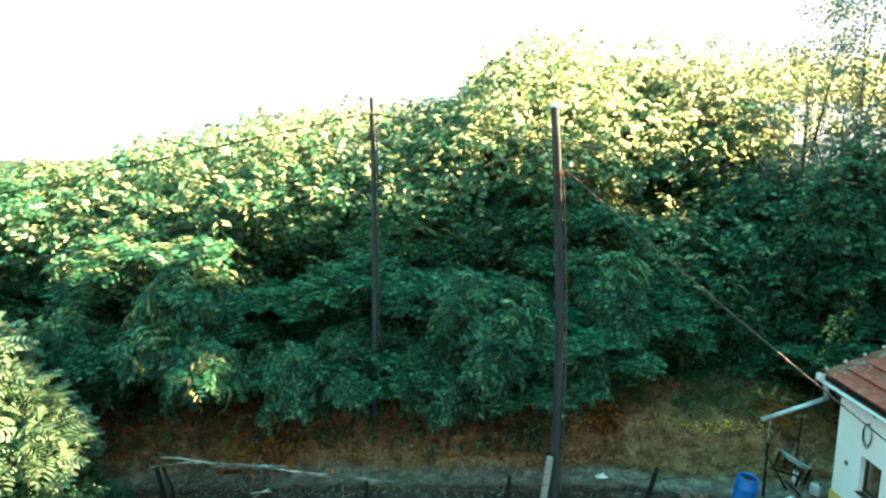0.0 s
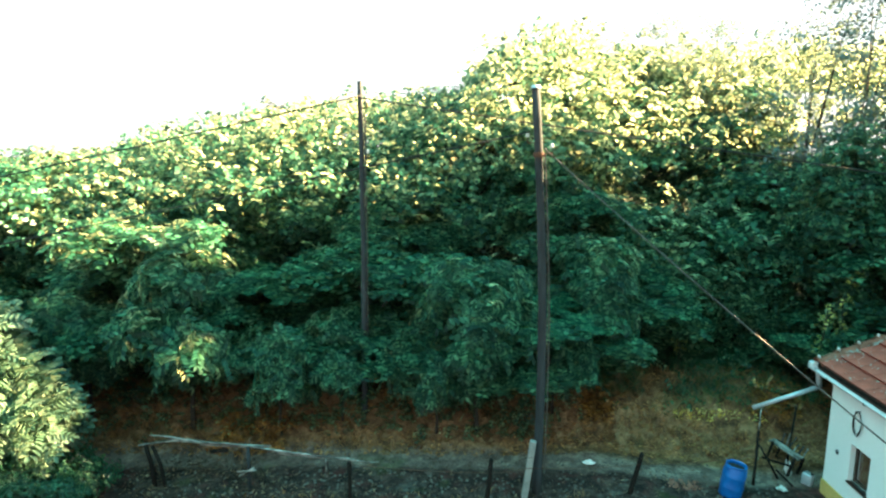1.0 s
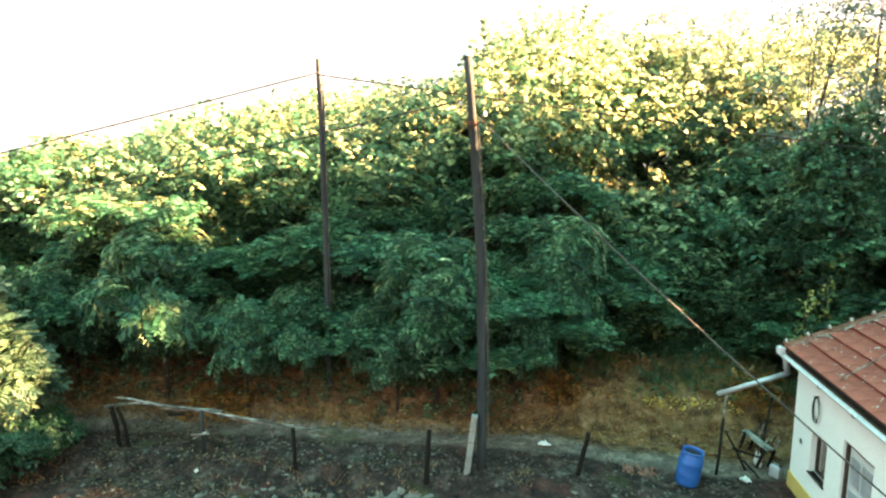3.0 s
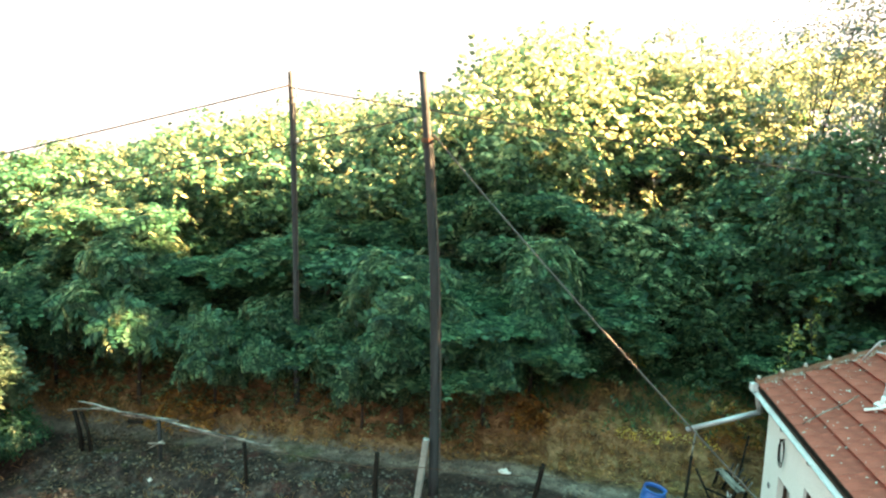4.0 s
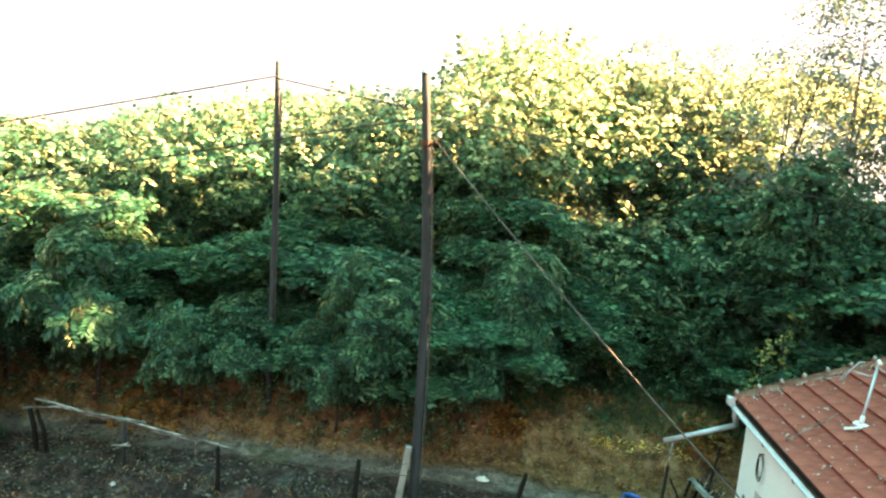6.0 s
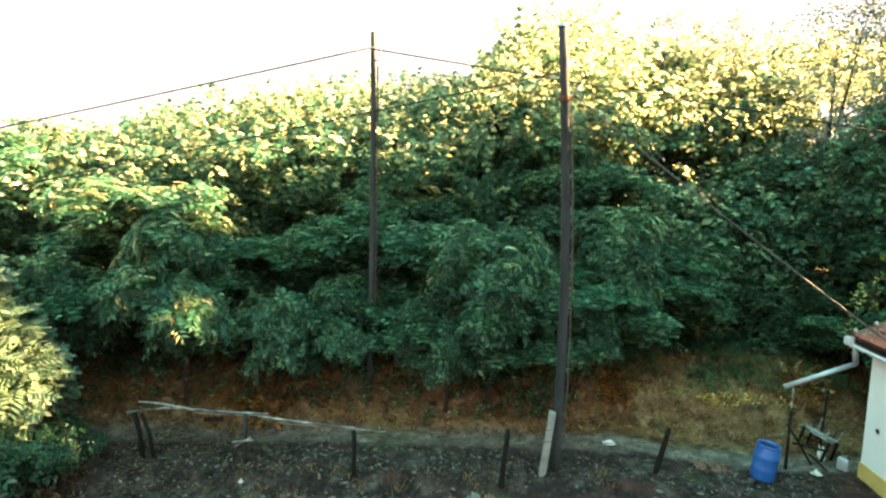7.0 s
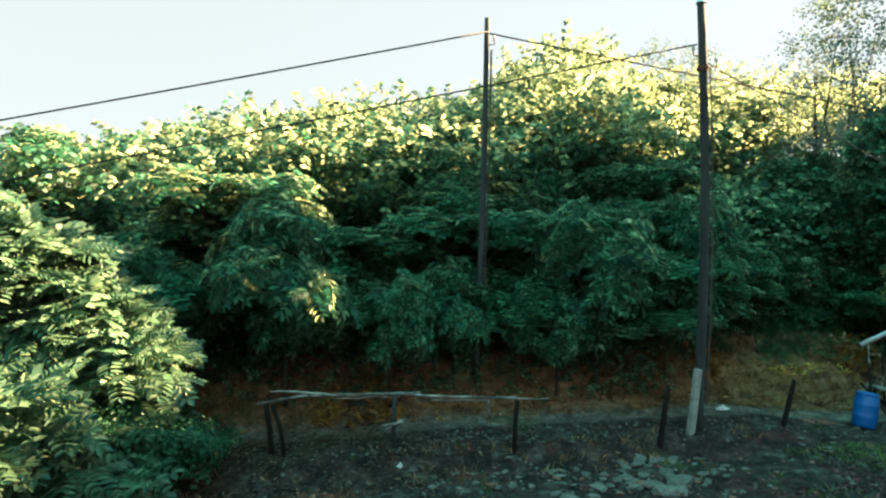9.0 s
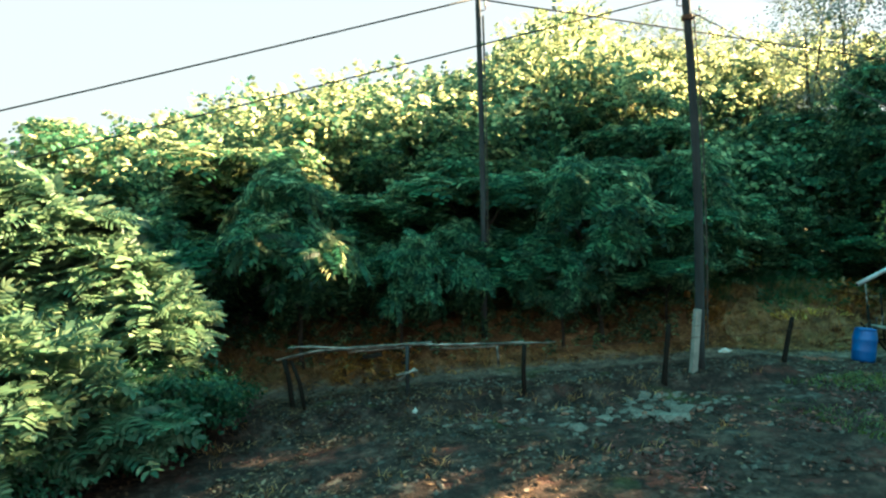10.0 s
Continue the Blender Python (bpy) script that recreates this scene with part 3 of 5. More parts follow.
# slim dense trees added to keep the sun off the bank and yard
shade_trees = [make_tree("broadleaf_tree", WOOD, "tree", 61 + k, LEAF, tall=8.0, rx=0.95, ry=0.95, lo=0.8, lobes=50, lobe=0.55, per=7, leaves=6, pairs=2, size=0.42, trunk=0.14) for k in range(2)]
for i, (x, y, s) in enumerate([(12.7, 15.0, 1.0), (9.7, 15.4, 0.74), (14.8, 12.9, 1.5)]):
    plant(shade_trees, i, x, y, 70 * i, s, label="tall dense green tree added behind the house to block the sun")
# rows of trees out of view, added only to shade the yard and wood
for i in range(19):
    x, y = (18.0, 20.8)[i % 2], 2.4 + 0.76 * i
    top = 13.0 + 1.9 * float(smooth(9, 11, y)) - 1.1 * float(smooth(13.8, 15.0, y))
    plant(bank_trees if 10.5 < y < 15 else bank_trees_back, i, x, y, 70 * i, 1.4, (top - float(height(x, y))) / 6.0 / 1.4, label="tall dense green tree out of view, added to cast shade")
for i, (x, y, top) in enumerate([(19.4, 15.7, 14.2), (18.6, 16.9, 13.6), (20.7, 17.4, 14.2), (25.0, 19.0, 20.0), (26.2, 19.8, 20.2), (18.2, 18.4, 15.8), (19.2, 19.2, 15.6), (20.4, 18.6, 16.0), (21.6, 19.2, 16.0)]):
    plant(shade_trees, i, x, y, 50 * i, 1.1, (top - float(height(x, y))) / 8.0 / 1.1, label="tall dense green tree out of view, added to cast shade")
for i in range(7):
    x, y = 23.4 + 0.8 * (i % 2), 12.6 + 0.8 * i
    plant(bank_trees, i, x, y, 110 * i, 1.4, (17.0 - float(height(x, y))) / 6.0 / 1.4, label="tall dense green tree out of view, added to cast shade")
for i in range(5):
    x, y = 26.8 + 0.5 * (i % 2), 14.0 + 0.7 * i
    plant(bank_trees_back, i, x, y, 80 * i, 1.1, (18.3 - float(height(x, y))) / 6.0 / 1.1, label="tall dense green tree out of view, added to cast shade")
brown = make_tree("brown_tree", "half-bare brown tree on the crest of the hill", "tree", 77, LEAF_BROWN, tall=5.0, rx=1.5, ry=1.2, lo=2.0, lobes=14, lobe=0.6, per=14, leaves=6, pairs=3, size=0.26)
brown.matrix_basis = put(brown, -7.3, 28.5, 0, 1.15)


def leafy_stuff(name, label, n, xr, yr, lift, mat, size, pairs, seed, aim=(0, -0.6, 0.5), dense=None):
    """Leaves strewn over the ground or a canopy, as one mesh."""
    rng = np.random.default_rng(seed)
    x, y = rng.uniform(*xr, n), rng.uniform(*yr, n)
    z = height(x, y) + lift(x, y, rng)
    if dense is not None:
        keep = dense(x, y, rng)
        x, y, z = x[keep], y[keep], z[keep]
    p = np.stack([x, y, z], -1)
    way = rng.normal(0, 0.7, p.shape) + np.array(aim)
    ob = new(name, scatter_leaves(name, p, way, size * rng.uniform(0.6, 1.3, len(p)), mat, pairs, rng))
    return tagged(ob, label, "foliage", kind="stuff")


def canopy(x, y, rng):
    hump = np.array([noise.noise(Vector((a * 0.45, b * 0.45, 1.7))) for a, b in zip(x, y)])
    top = canopy_top(x, np.minimum(y, 23.5)) - 0.6 + 0.5 * hump
    return (top - height(x, y)) * rng.uniform(0.8, 1.0, len(x))


leafy_stuff("far_woods", "dense green wood covering the hilltop", 30000, (-50, 22), (14.8, 33), canopy, LEAF, 0.42, 3, 5, dense=lambda x, y, r: y > edge_of_wood(x) + 1.9)
leafy_stuff("inner_woods", "shaded leaves and shoots inside the wood", 9000, (-18, 14), (15.5, 20.5), lambda x, y, r: r.uniform(0.2, 3.6, len(x)), LEAF, 0.42, 3, 8)
leafy_stuff("undergrowth", "dark undergrowth of leafy shoots under the trees", 9000, (-14, 11), (12.9, 17), lambda x, y, r: r.uniform(0.05, 1.9, len(x)) * smooth(12.6, 14.2, y), LEAF, 0.26, 4, 6,
            dense=lambda x, y, r: y > 13.1 + 2.0 * smooth(2.2, 5, x))

# ---- power line ----


def power_pole(name, label, foot, top, r0, r1, bends):
    root = thing(name, label, "power pole", at=foot)
    f, t = Vector(foot), Vector(top)
    pts = []
    for i in range(15):
        k = i / 14
        off = Vector((bends * math.sin(math.pi * k), 0, 0))
        pts.append((t - f) * k + off)
    part("shaft", bm_tube(pts, [r0 + (r1 - r0) * i / 14 for i in range(15)], 14, wobble=0.12), POLE_WOOD, root, smooth=True)
    return root, pts


pole, pole_pts = power_pole("power_pole", "weathered round wooden power pole beside the fence", (2.1, 11.32, -0.1), (1.84, 10.86, 7.5), 0.09, 0.066, 0.11)
part("top_cap", bm_tube([pole_pts[-1] - Vector((0, 0, 0.02)), pole_pts[-1] + Vector((0, 0, 0.03))], [0.092, 0.06], 12), ZINC, pole)


def insulator(parent, at, out):
    """A bent iron hook with a white porcelain bell."""
    a = Vector(at)
    o = Vector(out)
    part("iron_hook", bm_tube([a, a + o * 0.6, a + o, a + o + Vector((0, 0, 0.1))], 0.011, 6), RUST, parent)
    bell = bm_lathe([(0.014, 0.0), (0.034, 0.01), (0.036, 0.025), (0.024, 0.04), (0.03, 0.055), (0.022, 0.075), (0.01, 0.085)], 14)
    bmesh.ops.translate(bell, verts=bell.verts, vec=a + o + Vector((0, 0, 0.09)))
    part("insulator", bell, PORCELAIN, parent, "white porcelain insulator", smooth=True)


insulator(pole, pole_pts[12] + Vector((0.06, -0.03, 0.0)), (0.15, -0.04, 0.0))
insulator(pole, pole_pts[12] + Vector((-0.06, -0.03, 0.18)), (-0.14, 0.0, 0.0))
part("clamp", bm_tube([pole_pts[12] + Vector((0, 0, -0.06)), pole_pts[12] + Vector((0, 0, 0.02))], 0.1, 14), RUST, pole, "rusty iron strap")
part("down_cable", bm_tube([p + Vector((0.12 - 0.002 * i, -0.06, 0)) for i, p in enumerate(pole_pts[1:13])], 0.014, 6), CABLE_PALE, pole, "pale cable down the shaft")

far_pole, far_pts = power_pole("power_pole", "thin weathered wooden power pole among the trees", (-1.52, 13.5, 0.5), (-1.4, 13.0, 7.76), 0.068, 0.05, 0.03)
insulator(far_pole, far_pts[13] + Vector((0.04, -0.03, 0.0)), (0.1, -0.03, 0.0))
insulator(far_pole, far_pts[11] + Vector((0.04, -0.04, 0.05)), (0.1, -0.03, 0.0))
part("brace", bm_tube([far_pts[13] + Vector((0.09, -0.03, -0.1)), far_pts[11] + Vector((0.085, -0.04, -0.1))], 0.022, 6), POLE_WOOD, far_pole, "narrow board beside the shaft")
part("down_cable", bm_tube([p + Vector((0.085, -0.05, 0)) for p in far_pts[3:12]], 0.012, 6), CABLE_PALE, far_pole)

# the concrete stub that the pole is tied to
stub = thing("concrete_stub", "pale weathered concrete post bound to the power pole", "post", at=(1.86, 11.12, -0.05))
bm = bm_box(0.112, 0.12, 1.2, pose(0.06, 0, 0.6, 0, 7, 0), 0.02)
part("shaft", bm, STUB, stub)
for z in (0.9,):
    part("wire_tie", bm_tube([(0.074 * math.cos(a) * 1.15 + z * 0.05, 0.09 * math.sin(a) * 1.1, z) for a in [i * math.pi / 8 for i in range(17)]], 0.004, 5), RUST, stub)


def wire(label, a, b, drop, r=0.012, mat=CABLE):
    ob = new("overhead_wire", mesh_from(bm_tube(sag(a, b, drop), r, 6), "overhead_wire", mat, True))
    return tagged(ob, label, "wire", "overhead wires")


wire("black overhead wire strung from the thin pole", (-1.38, 12.9, 7.47), (-36.5, 14.9, 0.63), 0.2, 0.017)
wire("black overhead wire running from the thin pole into the trees", (-1.38, 12.9, 7.43), (14.0, 12.98, 5.3), 0.02, 0.016)
wire("black overhead wire strung from the thick pole over the bank", (1.76, 10.84, 6.77), (-24.1, 12.85, 1.27), 0.02, 0.014)
wire("pale service cable hanging from the pole to the house", (2.02, 10.95, 6.5), (7.62, 6.6, 1.6), 0.11, 0.011, CABLE_PALE)

# ---- fence and gate ----


def stick(name, pts, r, mat, parent, label="", wobble=0.35, sides=7):
    return part(name, bm_tube(pts, r, sides, wobble=wobble), mat, parent, label, smooth=True)


def fence_post(label, foot, top, r):
    root = thing("fence_post", label, "fence post", "fence posts", at=foot)
    d = Vector(top) - Vector(foot)
    stick("shaft", [d * k for k in (-0.12, 0.2, 0.5, 0.8, 1.0)], [r * 1.1, r * 1.05, r, r * 0.95, r * 0.85], DARK_POST, root)
    part("nail", bm_tube([d * 0.9 + Vector((0, -r * 0.8, 0)), d * 0.9 + Vector((0, -r * 1.5, 0.01))], 0.006, 5), RUST, root)
    return root


fence_post("dark upright wooden fence post beside the track", (1.12, 10.86, -0.27), (1.2, 10.72, 0.97), 0.05)
fence_post("dark leaning wooden fence post beside the track", (3.88, 11.4, -0.12), (4.07, 11.34, 0.82), 0.045)

gate = thing("pole_gate", "rough gate of dark posts and grey branch rails", "gate", at=(-3.4, 11.2, 0))
G = Vector((3.4, -11.2, 0))


def at_gate(*p):
    return Vector(p) + G - Vector((0, 0, 0.06))


for x0, y0, x1, y1, r, top in ((-5.35, 11.5, -5.47, 11.4, 0.045, 0.84), (-5.12, 11.5, -5.36, 11.45, 0.036, 0.8), (-1.42, 11.0, -1.4, 10.86, 0.045, 0.85)):
    stick("post", [at_gate(x0, y0 - 0.04, -0.5), at_gate((x0 + x1) / 2, (y0 + y1) / 2, top * 0.5), at_gate(x1, y1, top)], [r * 1.1, r, r * 0.95], DARK_POST, gate)
RAILS = [((-5.6, 11.4, 0.83), (-4.9, 11.42, 0.93), (-4.0, 11.3, 0.95), (-2.95, 11.2, 0.97), 0.042), ((-5.4, 11.45, 1.02), (-5.0, 11.42, 1.0), (-4.6, 11.38, 0.97), (-4.1, 11.36, 0.95), 0.035),
         ((-3.5, 11.2, 0.97), (-2.9, 11.12, 0.93), (-2.1, 11.0, 0.9), (-1.4, 10.9, 0.9), 0.038), ((-2.0, 10.98, 0.87), (-1.6, 10.92, 0.88), (-1.2, 10.88, 0.87), (-0.85, 10.86, 0.87), 0.024),
         ((-4.4, 11.38, 0.87), (-4.0, 11.33, 0.88), (-3.7, 11.3, 0.9), (-3.3, 11.24, 0.91), 0.03), ((-3.0, 11.14, 0.86), (-2.6, 11.1, 0.85), (-2.2, 11.05, 0.85), (-1.8, 11.0, 0.84), 0.026)]
for a, b, c, d, r in RAILS:
    stick("rail", [at_gate(*p) for p in (a, Vector(a).lerp(Vector(b), 0.5) + Vector((0, 0, 0.012)), b, c, Vector(c).lerp(Vector(d), 0.5) - Vector((0, 0, 0.012)), d)], [r * 0.42, r * 0.6, r * 0.66, r * 0.6, r * 0.52, r * 0.38], GREY_WOOD, gate, "grey bare branch rail", 0.9)
part("hanging_board", bm_box(0.34, 0.03, 0.075, Matrix.Translation(at_gate(-3.98, 11.3, 0.8)) @ pose(0, 0, 0, 0, -4, 2), 0.006), DARK_POST, gate, "dark board under the rail")
stick("mid_post", [at_gate(-3.42, 11.26, -0.5), at_gate(-3.4, 11.22, 0.5), at_gate(-3.38, 11.18, 0.95)], 0.036, POLE_WOOD, gate, "thin grey middle post")
stick("cross_stick", [at_gate(-3.6, 11.14, 0.46), at_gate(-3.22, 11.12, 0.51)], 0.018, GREY_WOOD, gate)
stick("cross_stick", [at_gate(-3.56, 11.12, 0.38), at_gate(-3.26, 11.13, 0.56)], 0.016, GREY_WOOD, gate)
stick("hanging_stick", [at_gate(-1.85, 10.96, 0.86), at_gate(-1.84, 10.95, 0.5)], 0.022, GREY_WOOD, gate)
stick("low_rail", [at_gate(-2.4, 10.85, -0.12), at_gate(-1.9, 10.83, -0.1), at_gate(-1.4, 10.82, -0.07)], 0.022, GREY_WOOD, gate, "", 0.5)


def fence_wire(a, b, drop):
    ob = new("fence_wire", mesh_from(bm_tube(sag(a, b, drop, 10), 0.006, 5), "fence_wire", RUST, True))
    return tagged(ob, "thin rusty fence wire between posts", "wire", "fence wires")


fence_wire((-1.35, 10.86, 0.75), (1.18, 10.72, 0.7), 0.03)
fence_wire((1.2, 10.72, 0.7), (1.95, 11.02, 0.65), 0.01)
fence_wire((1.95, 11.02, 0.65), (4.05, 11.33, 0.6), 0.04)
fence_wire((4.05, 11.33, 0.6), (6.42, 11.85, 0.55), 0.05)

# ---- barrel ----
barrel = thing("water_barrel", "open bright blue plastic barrel on bare soil", "barrel", at=(5.95, 11.78, -0.27))
barrel.scale = (0.75, 0.75, 0.72)
barrel.rotation_euler = (0, radians(8), 0)
out = [(0.25, 0.0), (0.275, 0.02), (0.285, 0.1), (0.29, 0.28), (0.296, 0.3), (0.29, 0.32), (0.292, 0.6), (0.298, 0.62), (0.292, 0.64), (0.285, 0.78), (0.262, 0.86), (0.255, 0.885), (0.268, 0.9), (0.268, 0.93), (0.25, 0.935), (0.235, 0.925), (0.235, 0.86), (0.262, 0.76), (0.265, 0.3), (0.255, 0.06)]
part("body", bm_lathe(out, 32), BLUE_PLASTIC, barrel, smooth=True)
# black disc close below the rim stands for the shade inside the barrel
part("inside_disc", bm_lathe([(0.001, 0.83), (0.24, 0.83), (0.24, 0.835), (0.001, 0.835)], 32), BLACK, barrel, "black disc for the shaded inside")
for a in (0.4, 0.4 + math.pi):
    h = bm_tube([(0.27 * math.cos(a - 0.25), 0.27 * math.sin(a - 0.25), 0.88), (0.31 * math.cos(a - 0.15), 0.31 * math.sin(a - 0.15), 0.89), (0.31 * math.cos(a + 0.15), 0.31 * math.sin(a + 0.15), 0.89), (0.27 * math.cos(a + 0.25), 0.27 * math.sin(a + 0.25), 0.88)], 0.014, 6)
    part("handle", h, BLUE_PLASTIC, barrel, smooth=True)

# ---- house ----
# wall line from the far corner towards the near end; w: along it, out: away from the house
HC, HU, HN = Vector((7.86, 11.62, 0)), Vector((0.0, -1.0, 0)), Vector((-1.0, 0.0, 0))
BASE, EAVE, LONG, DEEP = -0.55, 2.19, 8.2, 8.4
HM = Matrix((( HU.x, -HN.x, 0, HC.x), (HU.y, -HN.y, 0, HC.y), (0, 0, 1, 0), (0, 0, 0, 1)))
house = thing("house", "small plastered house, pale walls, ochre plinth, clay roof", "house")
house.matrix_world = HM
SLOPE = math.tan(radians(22))


def h_box(name, x0, x1, y0, y1, z0, z1, mat, parent=house, label="", bevel=0.004):
    return part(name, bm_box(x1 - x0, y1 - y0, z1 - z0, pose((x0 + x1) / 2, (y0 + y1) / 2, (z0 + z1) / 2), bevel), mat, parent, label)


X0 = -0.4
W0, W1, WZ0, WZ1 = 0.36, 0.93, 0.39, 1.12
D0, D1, DZ1 = 1.45, 2.35, 1.5
PL = 0.0
# front wall in pieces round the window and the door, 0.3 thick
h_box("wall", X0, W0, 0, 0.3, PL, EAVE, PLASTER)
h_box("wall", W0, W1, 0, 0.3, PL, WZ0, PLASTER)
h_box("wall", W0, W1, 0, 0.3, WZ1, EAVE, PLASTER)
h_box("wall", W1, D0, 0, 0.3, PL, EAVE, PLASTER)
h_box("wall", D0, D1, 0, 0.3, DZ1, EAVE, PLASTER)
h_box("wall", D1, LONG, 0, 0.3, PL, EAVE, PLASTER)
h_box("plinth", X0 - 0.02, D0, -0.025, 0.3, BASE, PL, PLINTH, label="ochre painted plinth")
h_box("plinth", D1, LONG + 0.02, -0.025, 0.3, BASE, PL, PLINTH, label="ochre painted plinth")


def gable(x0, x1):
    bm = bmesh.new()
    prof = [(0.3, BASE), (DEEP, BASE), (DEEP, EAVE), (DEEP / 2, EAVE + SLOPE * DEEP / 2), (0.3, EAVE + SLOPE * 0.3)]
    a = [bm.verts.new((x0, y, z)) for y, z in prof]
    b = [bm.verts.new((x1, y, z)) for y, z in prof]
    bm.faces.new(a[::-1])
    bm.faces.new(b)
    for i in range(5):
        j = (i + 1) % 5
        bm.faces.new((a[i], a[j], b[j], b[i]))
    bmesh.ops.recalc_face_normals(bm, faces=bm.faces)
    return bm


part("gable_wall", gable(X0, X0 + 0.3), PLASTER, house)
part("gable_wall", gable(LONG - 0.3, LONG), PLASTER, house)
h_box("back_wall", X0 + 0.3, LONG - 0.3, DEEP - 0.3, DEEP, BASE, EAVE, PLASTER)
h_box("floor_slab", X0 + 0.3, LONG - 0.3, 0.3, DEEP - 0.3, BASE, -0.02, CONCRETE)

window = part("window", bm_box(0.05, 0.05, WZ1 - WZ0, pose(W0 + 0.025, 0.12, (WZ0 + WZ1) / 2), 0.004), WINDOW_WOOD, house, "small dark wooden window")
for x0, x1, z0, z1 in ((W1 - 0.05, W1, WZ0, WZ1), (W0 + 0.05, W1 - 0.05, WZ0, WZ0 + 0.05), (W0 + 0.05, W1 - 0.05, WZ1 - 0.05, WZ1)):
    h_box("frame_bar", x0, x1, 0.095, 0.145, z0, z1, WINDOW_WOOD, window)
pane = h_box("pane", W0 + 0.05, W1 - 0.05, 0.118, 0.124, WZ0 + 0.05, WZ1 - 0.05, GLASS, window, bevel=0)
pane.visible_shadow = False
bm = bmesh.new()
cols = [[bm.verts.new((W0 + (W1 - W0) * i / 24, 0.2 + 0.018 * math.sin(i * 1.7), z)) for z in (WZ0, WZ1)] for i in range(25)]
for c0, c1 in zip(cols, cols[1:]):
    bm.faces.new((c0[0], c1[0], c1[1], c0[1]))
bmesh.ops.solidify(bm, geom=bm.faces[:], thickness=0.004)
part("curtain", bm, CURTAIN, window, "red and cream patterned curtain")
h_box("window_sill", W0 - 0.02, W1 + 0.02, -0.025, 0.09, WZ0 - 0.03, WZ0, WINDOW_WOOD, window)

door = part("door", bm_box(D1 - D0 - 0.14, 0.045, DZ1 - BASE - 0.08, pose((D0 + D1) / 2, 0.1, (BASE + DZ1) / 2 - 0.03), 0.006), DOOR_PAINT, house, "grey-white panelled door")
for x0, x1, z0, z1 in ((D0, D0 + 0.06, BASE, DZ1), (D1 - 0.06, D1, BASE, DZ1), (D0 + 0.06, D1 - 0.06, DZ1 - 0.06, DZ1)):
    h_box("door_frame", x0, x1, 0.04, 0.16, z0, z1, WINDOW_WOOD, door, "dark door frame")
for z0, z1 in ((-0.3, 0.2), (0.3, 0.75), (0.85, 1.3)):
    for k in (0, 1):
        x0 = D0 + 0.14 + k * 0.33
        h_box("panel", x0, x0 + 0.27, 0.066, 0.084, z0, z1, ZINC if z0 > 0.2 else DOOR_PAINT, door, bevel=0.008)
part("door_handle", bm_tube([(D1 - 0.16, 0.07, 0.35), (D1 - 0.16, 0.03, 0.35), (D1 - 0.27, 0.03, 0.35)], 0.011, 6), ZINC, door, "metal handle")

vent = bm_tube([(-0.02, -0.015, 0.76), (-0.02, 0.004, 0.76)], 0.045, 14)
part("vent", vent, BLACK, house, "round dark vent hole")
part("vent_rim", bm_tube([(-0.02 + 0.05 * math.cos(a), -0.012, 0.76 + 0.05 * math.sin(a)) for a in [i * math.pi / 10 for i in range(21)]], 0.008, 6, cap=False), ZINC, house)

# roof: a sheet of boards with tiles over it, eave towards the yard
OV, VERGE = 0.09, 0.85
RUN = DEEP / 2 + OV
PITCH = math.atan(SLOPE)
roof_bm = bmesh.new()
for s in (0, 1):
    y0 = -OV if s == 0 else DEEP + OV
    ym = DEEP / 2
    z0, zm = EAVE - OV * SLOPE + 0.02, EAVE + SLOPE * DEEP / 2 + 0.02
    q = [(-VERGE, y0, z0), (LONG + VERGE, y0, z0), (LONG + VERGE, ym, zm), (-VERGE, ym, zm)]
    lo = [roof_bm.verts.new(p) for p in q]
    hi = [roof_bm.verts.new((p[0], p[1], p[2] + 0.05)) for p in q]
    roof_bm.faces.new(lo[::-1])
    roof_bm.faces.new(hi)
    for i in range(4):
        j = (i + 1) % 4
        roof_bm.faces.new((lo[i], lo[j], hi[j], hi[i]))
bmesh.ops.recalc_face_normals(roof_bm, faces=roof_bm.faces)
roof = part("roof", roof_bm, DARK_POST, house, "weathered red-brown clay tile roof")
part("roof_back_cover", bm_box(LONG + 2 * VERGE, RUN / math.cos(PITCH), 0.04, Matrix.Translation((LONG / 2, DEEP - (RUN / 2 - OV) , EAVE - OV * SLOPE + 0.1 + RUN / 2 * SLOPE)) @ pose(0, 0, 0, -22, 0, 0), 0.005), TILE, house)
COURSES, COLS = 12, 25
step, wide = RUN / math.cos(PITCH) / COURSES, (LONG + 2 * VERGE) / COLS


def tile_mesh():
    """One interlocking tile: flat pan, a low roll at each side, thick front lip."""
    bm = bmesh.new()
    xs = [(-0.5, 0.012), (-0.45, 0.018), (-0.38, 0.009), (-0.05, 0.006), (0.05, 0.012), (0.12, 0.006), (0.42, 0.008), (0.5, 0.012)]
    rows = []
    for y, lift in ((-0.54, 0.058), (0.54, 0.0)):
        rows.append([bm.verts.new((x * wide * 0.996, y * step, z + lift)) for x, z in xs])
    low = [bm.verts.new((x * wide * 0.996, -0.46 * step, z - 0.008)) for x, z in xs]
    for i in range(len(xs) - 1):
        bm.faces.new((rows[0][i], rows[0][i + 1], rows[1][i + 1], rows[1][i]))
        bm.faces.new((low[i], low[i + 1], rows[0][i + 1], rows[0][i]))
    return mesh_from(bm, "tile", TILE)


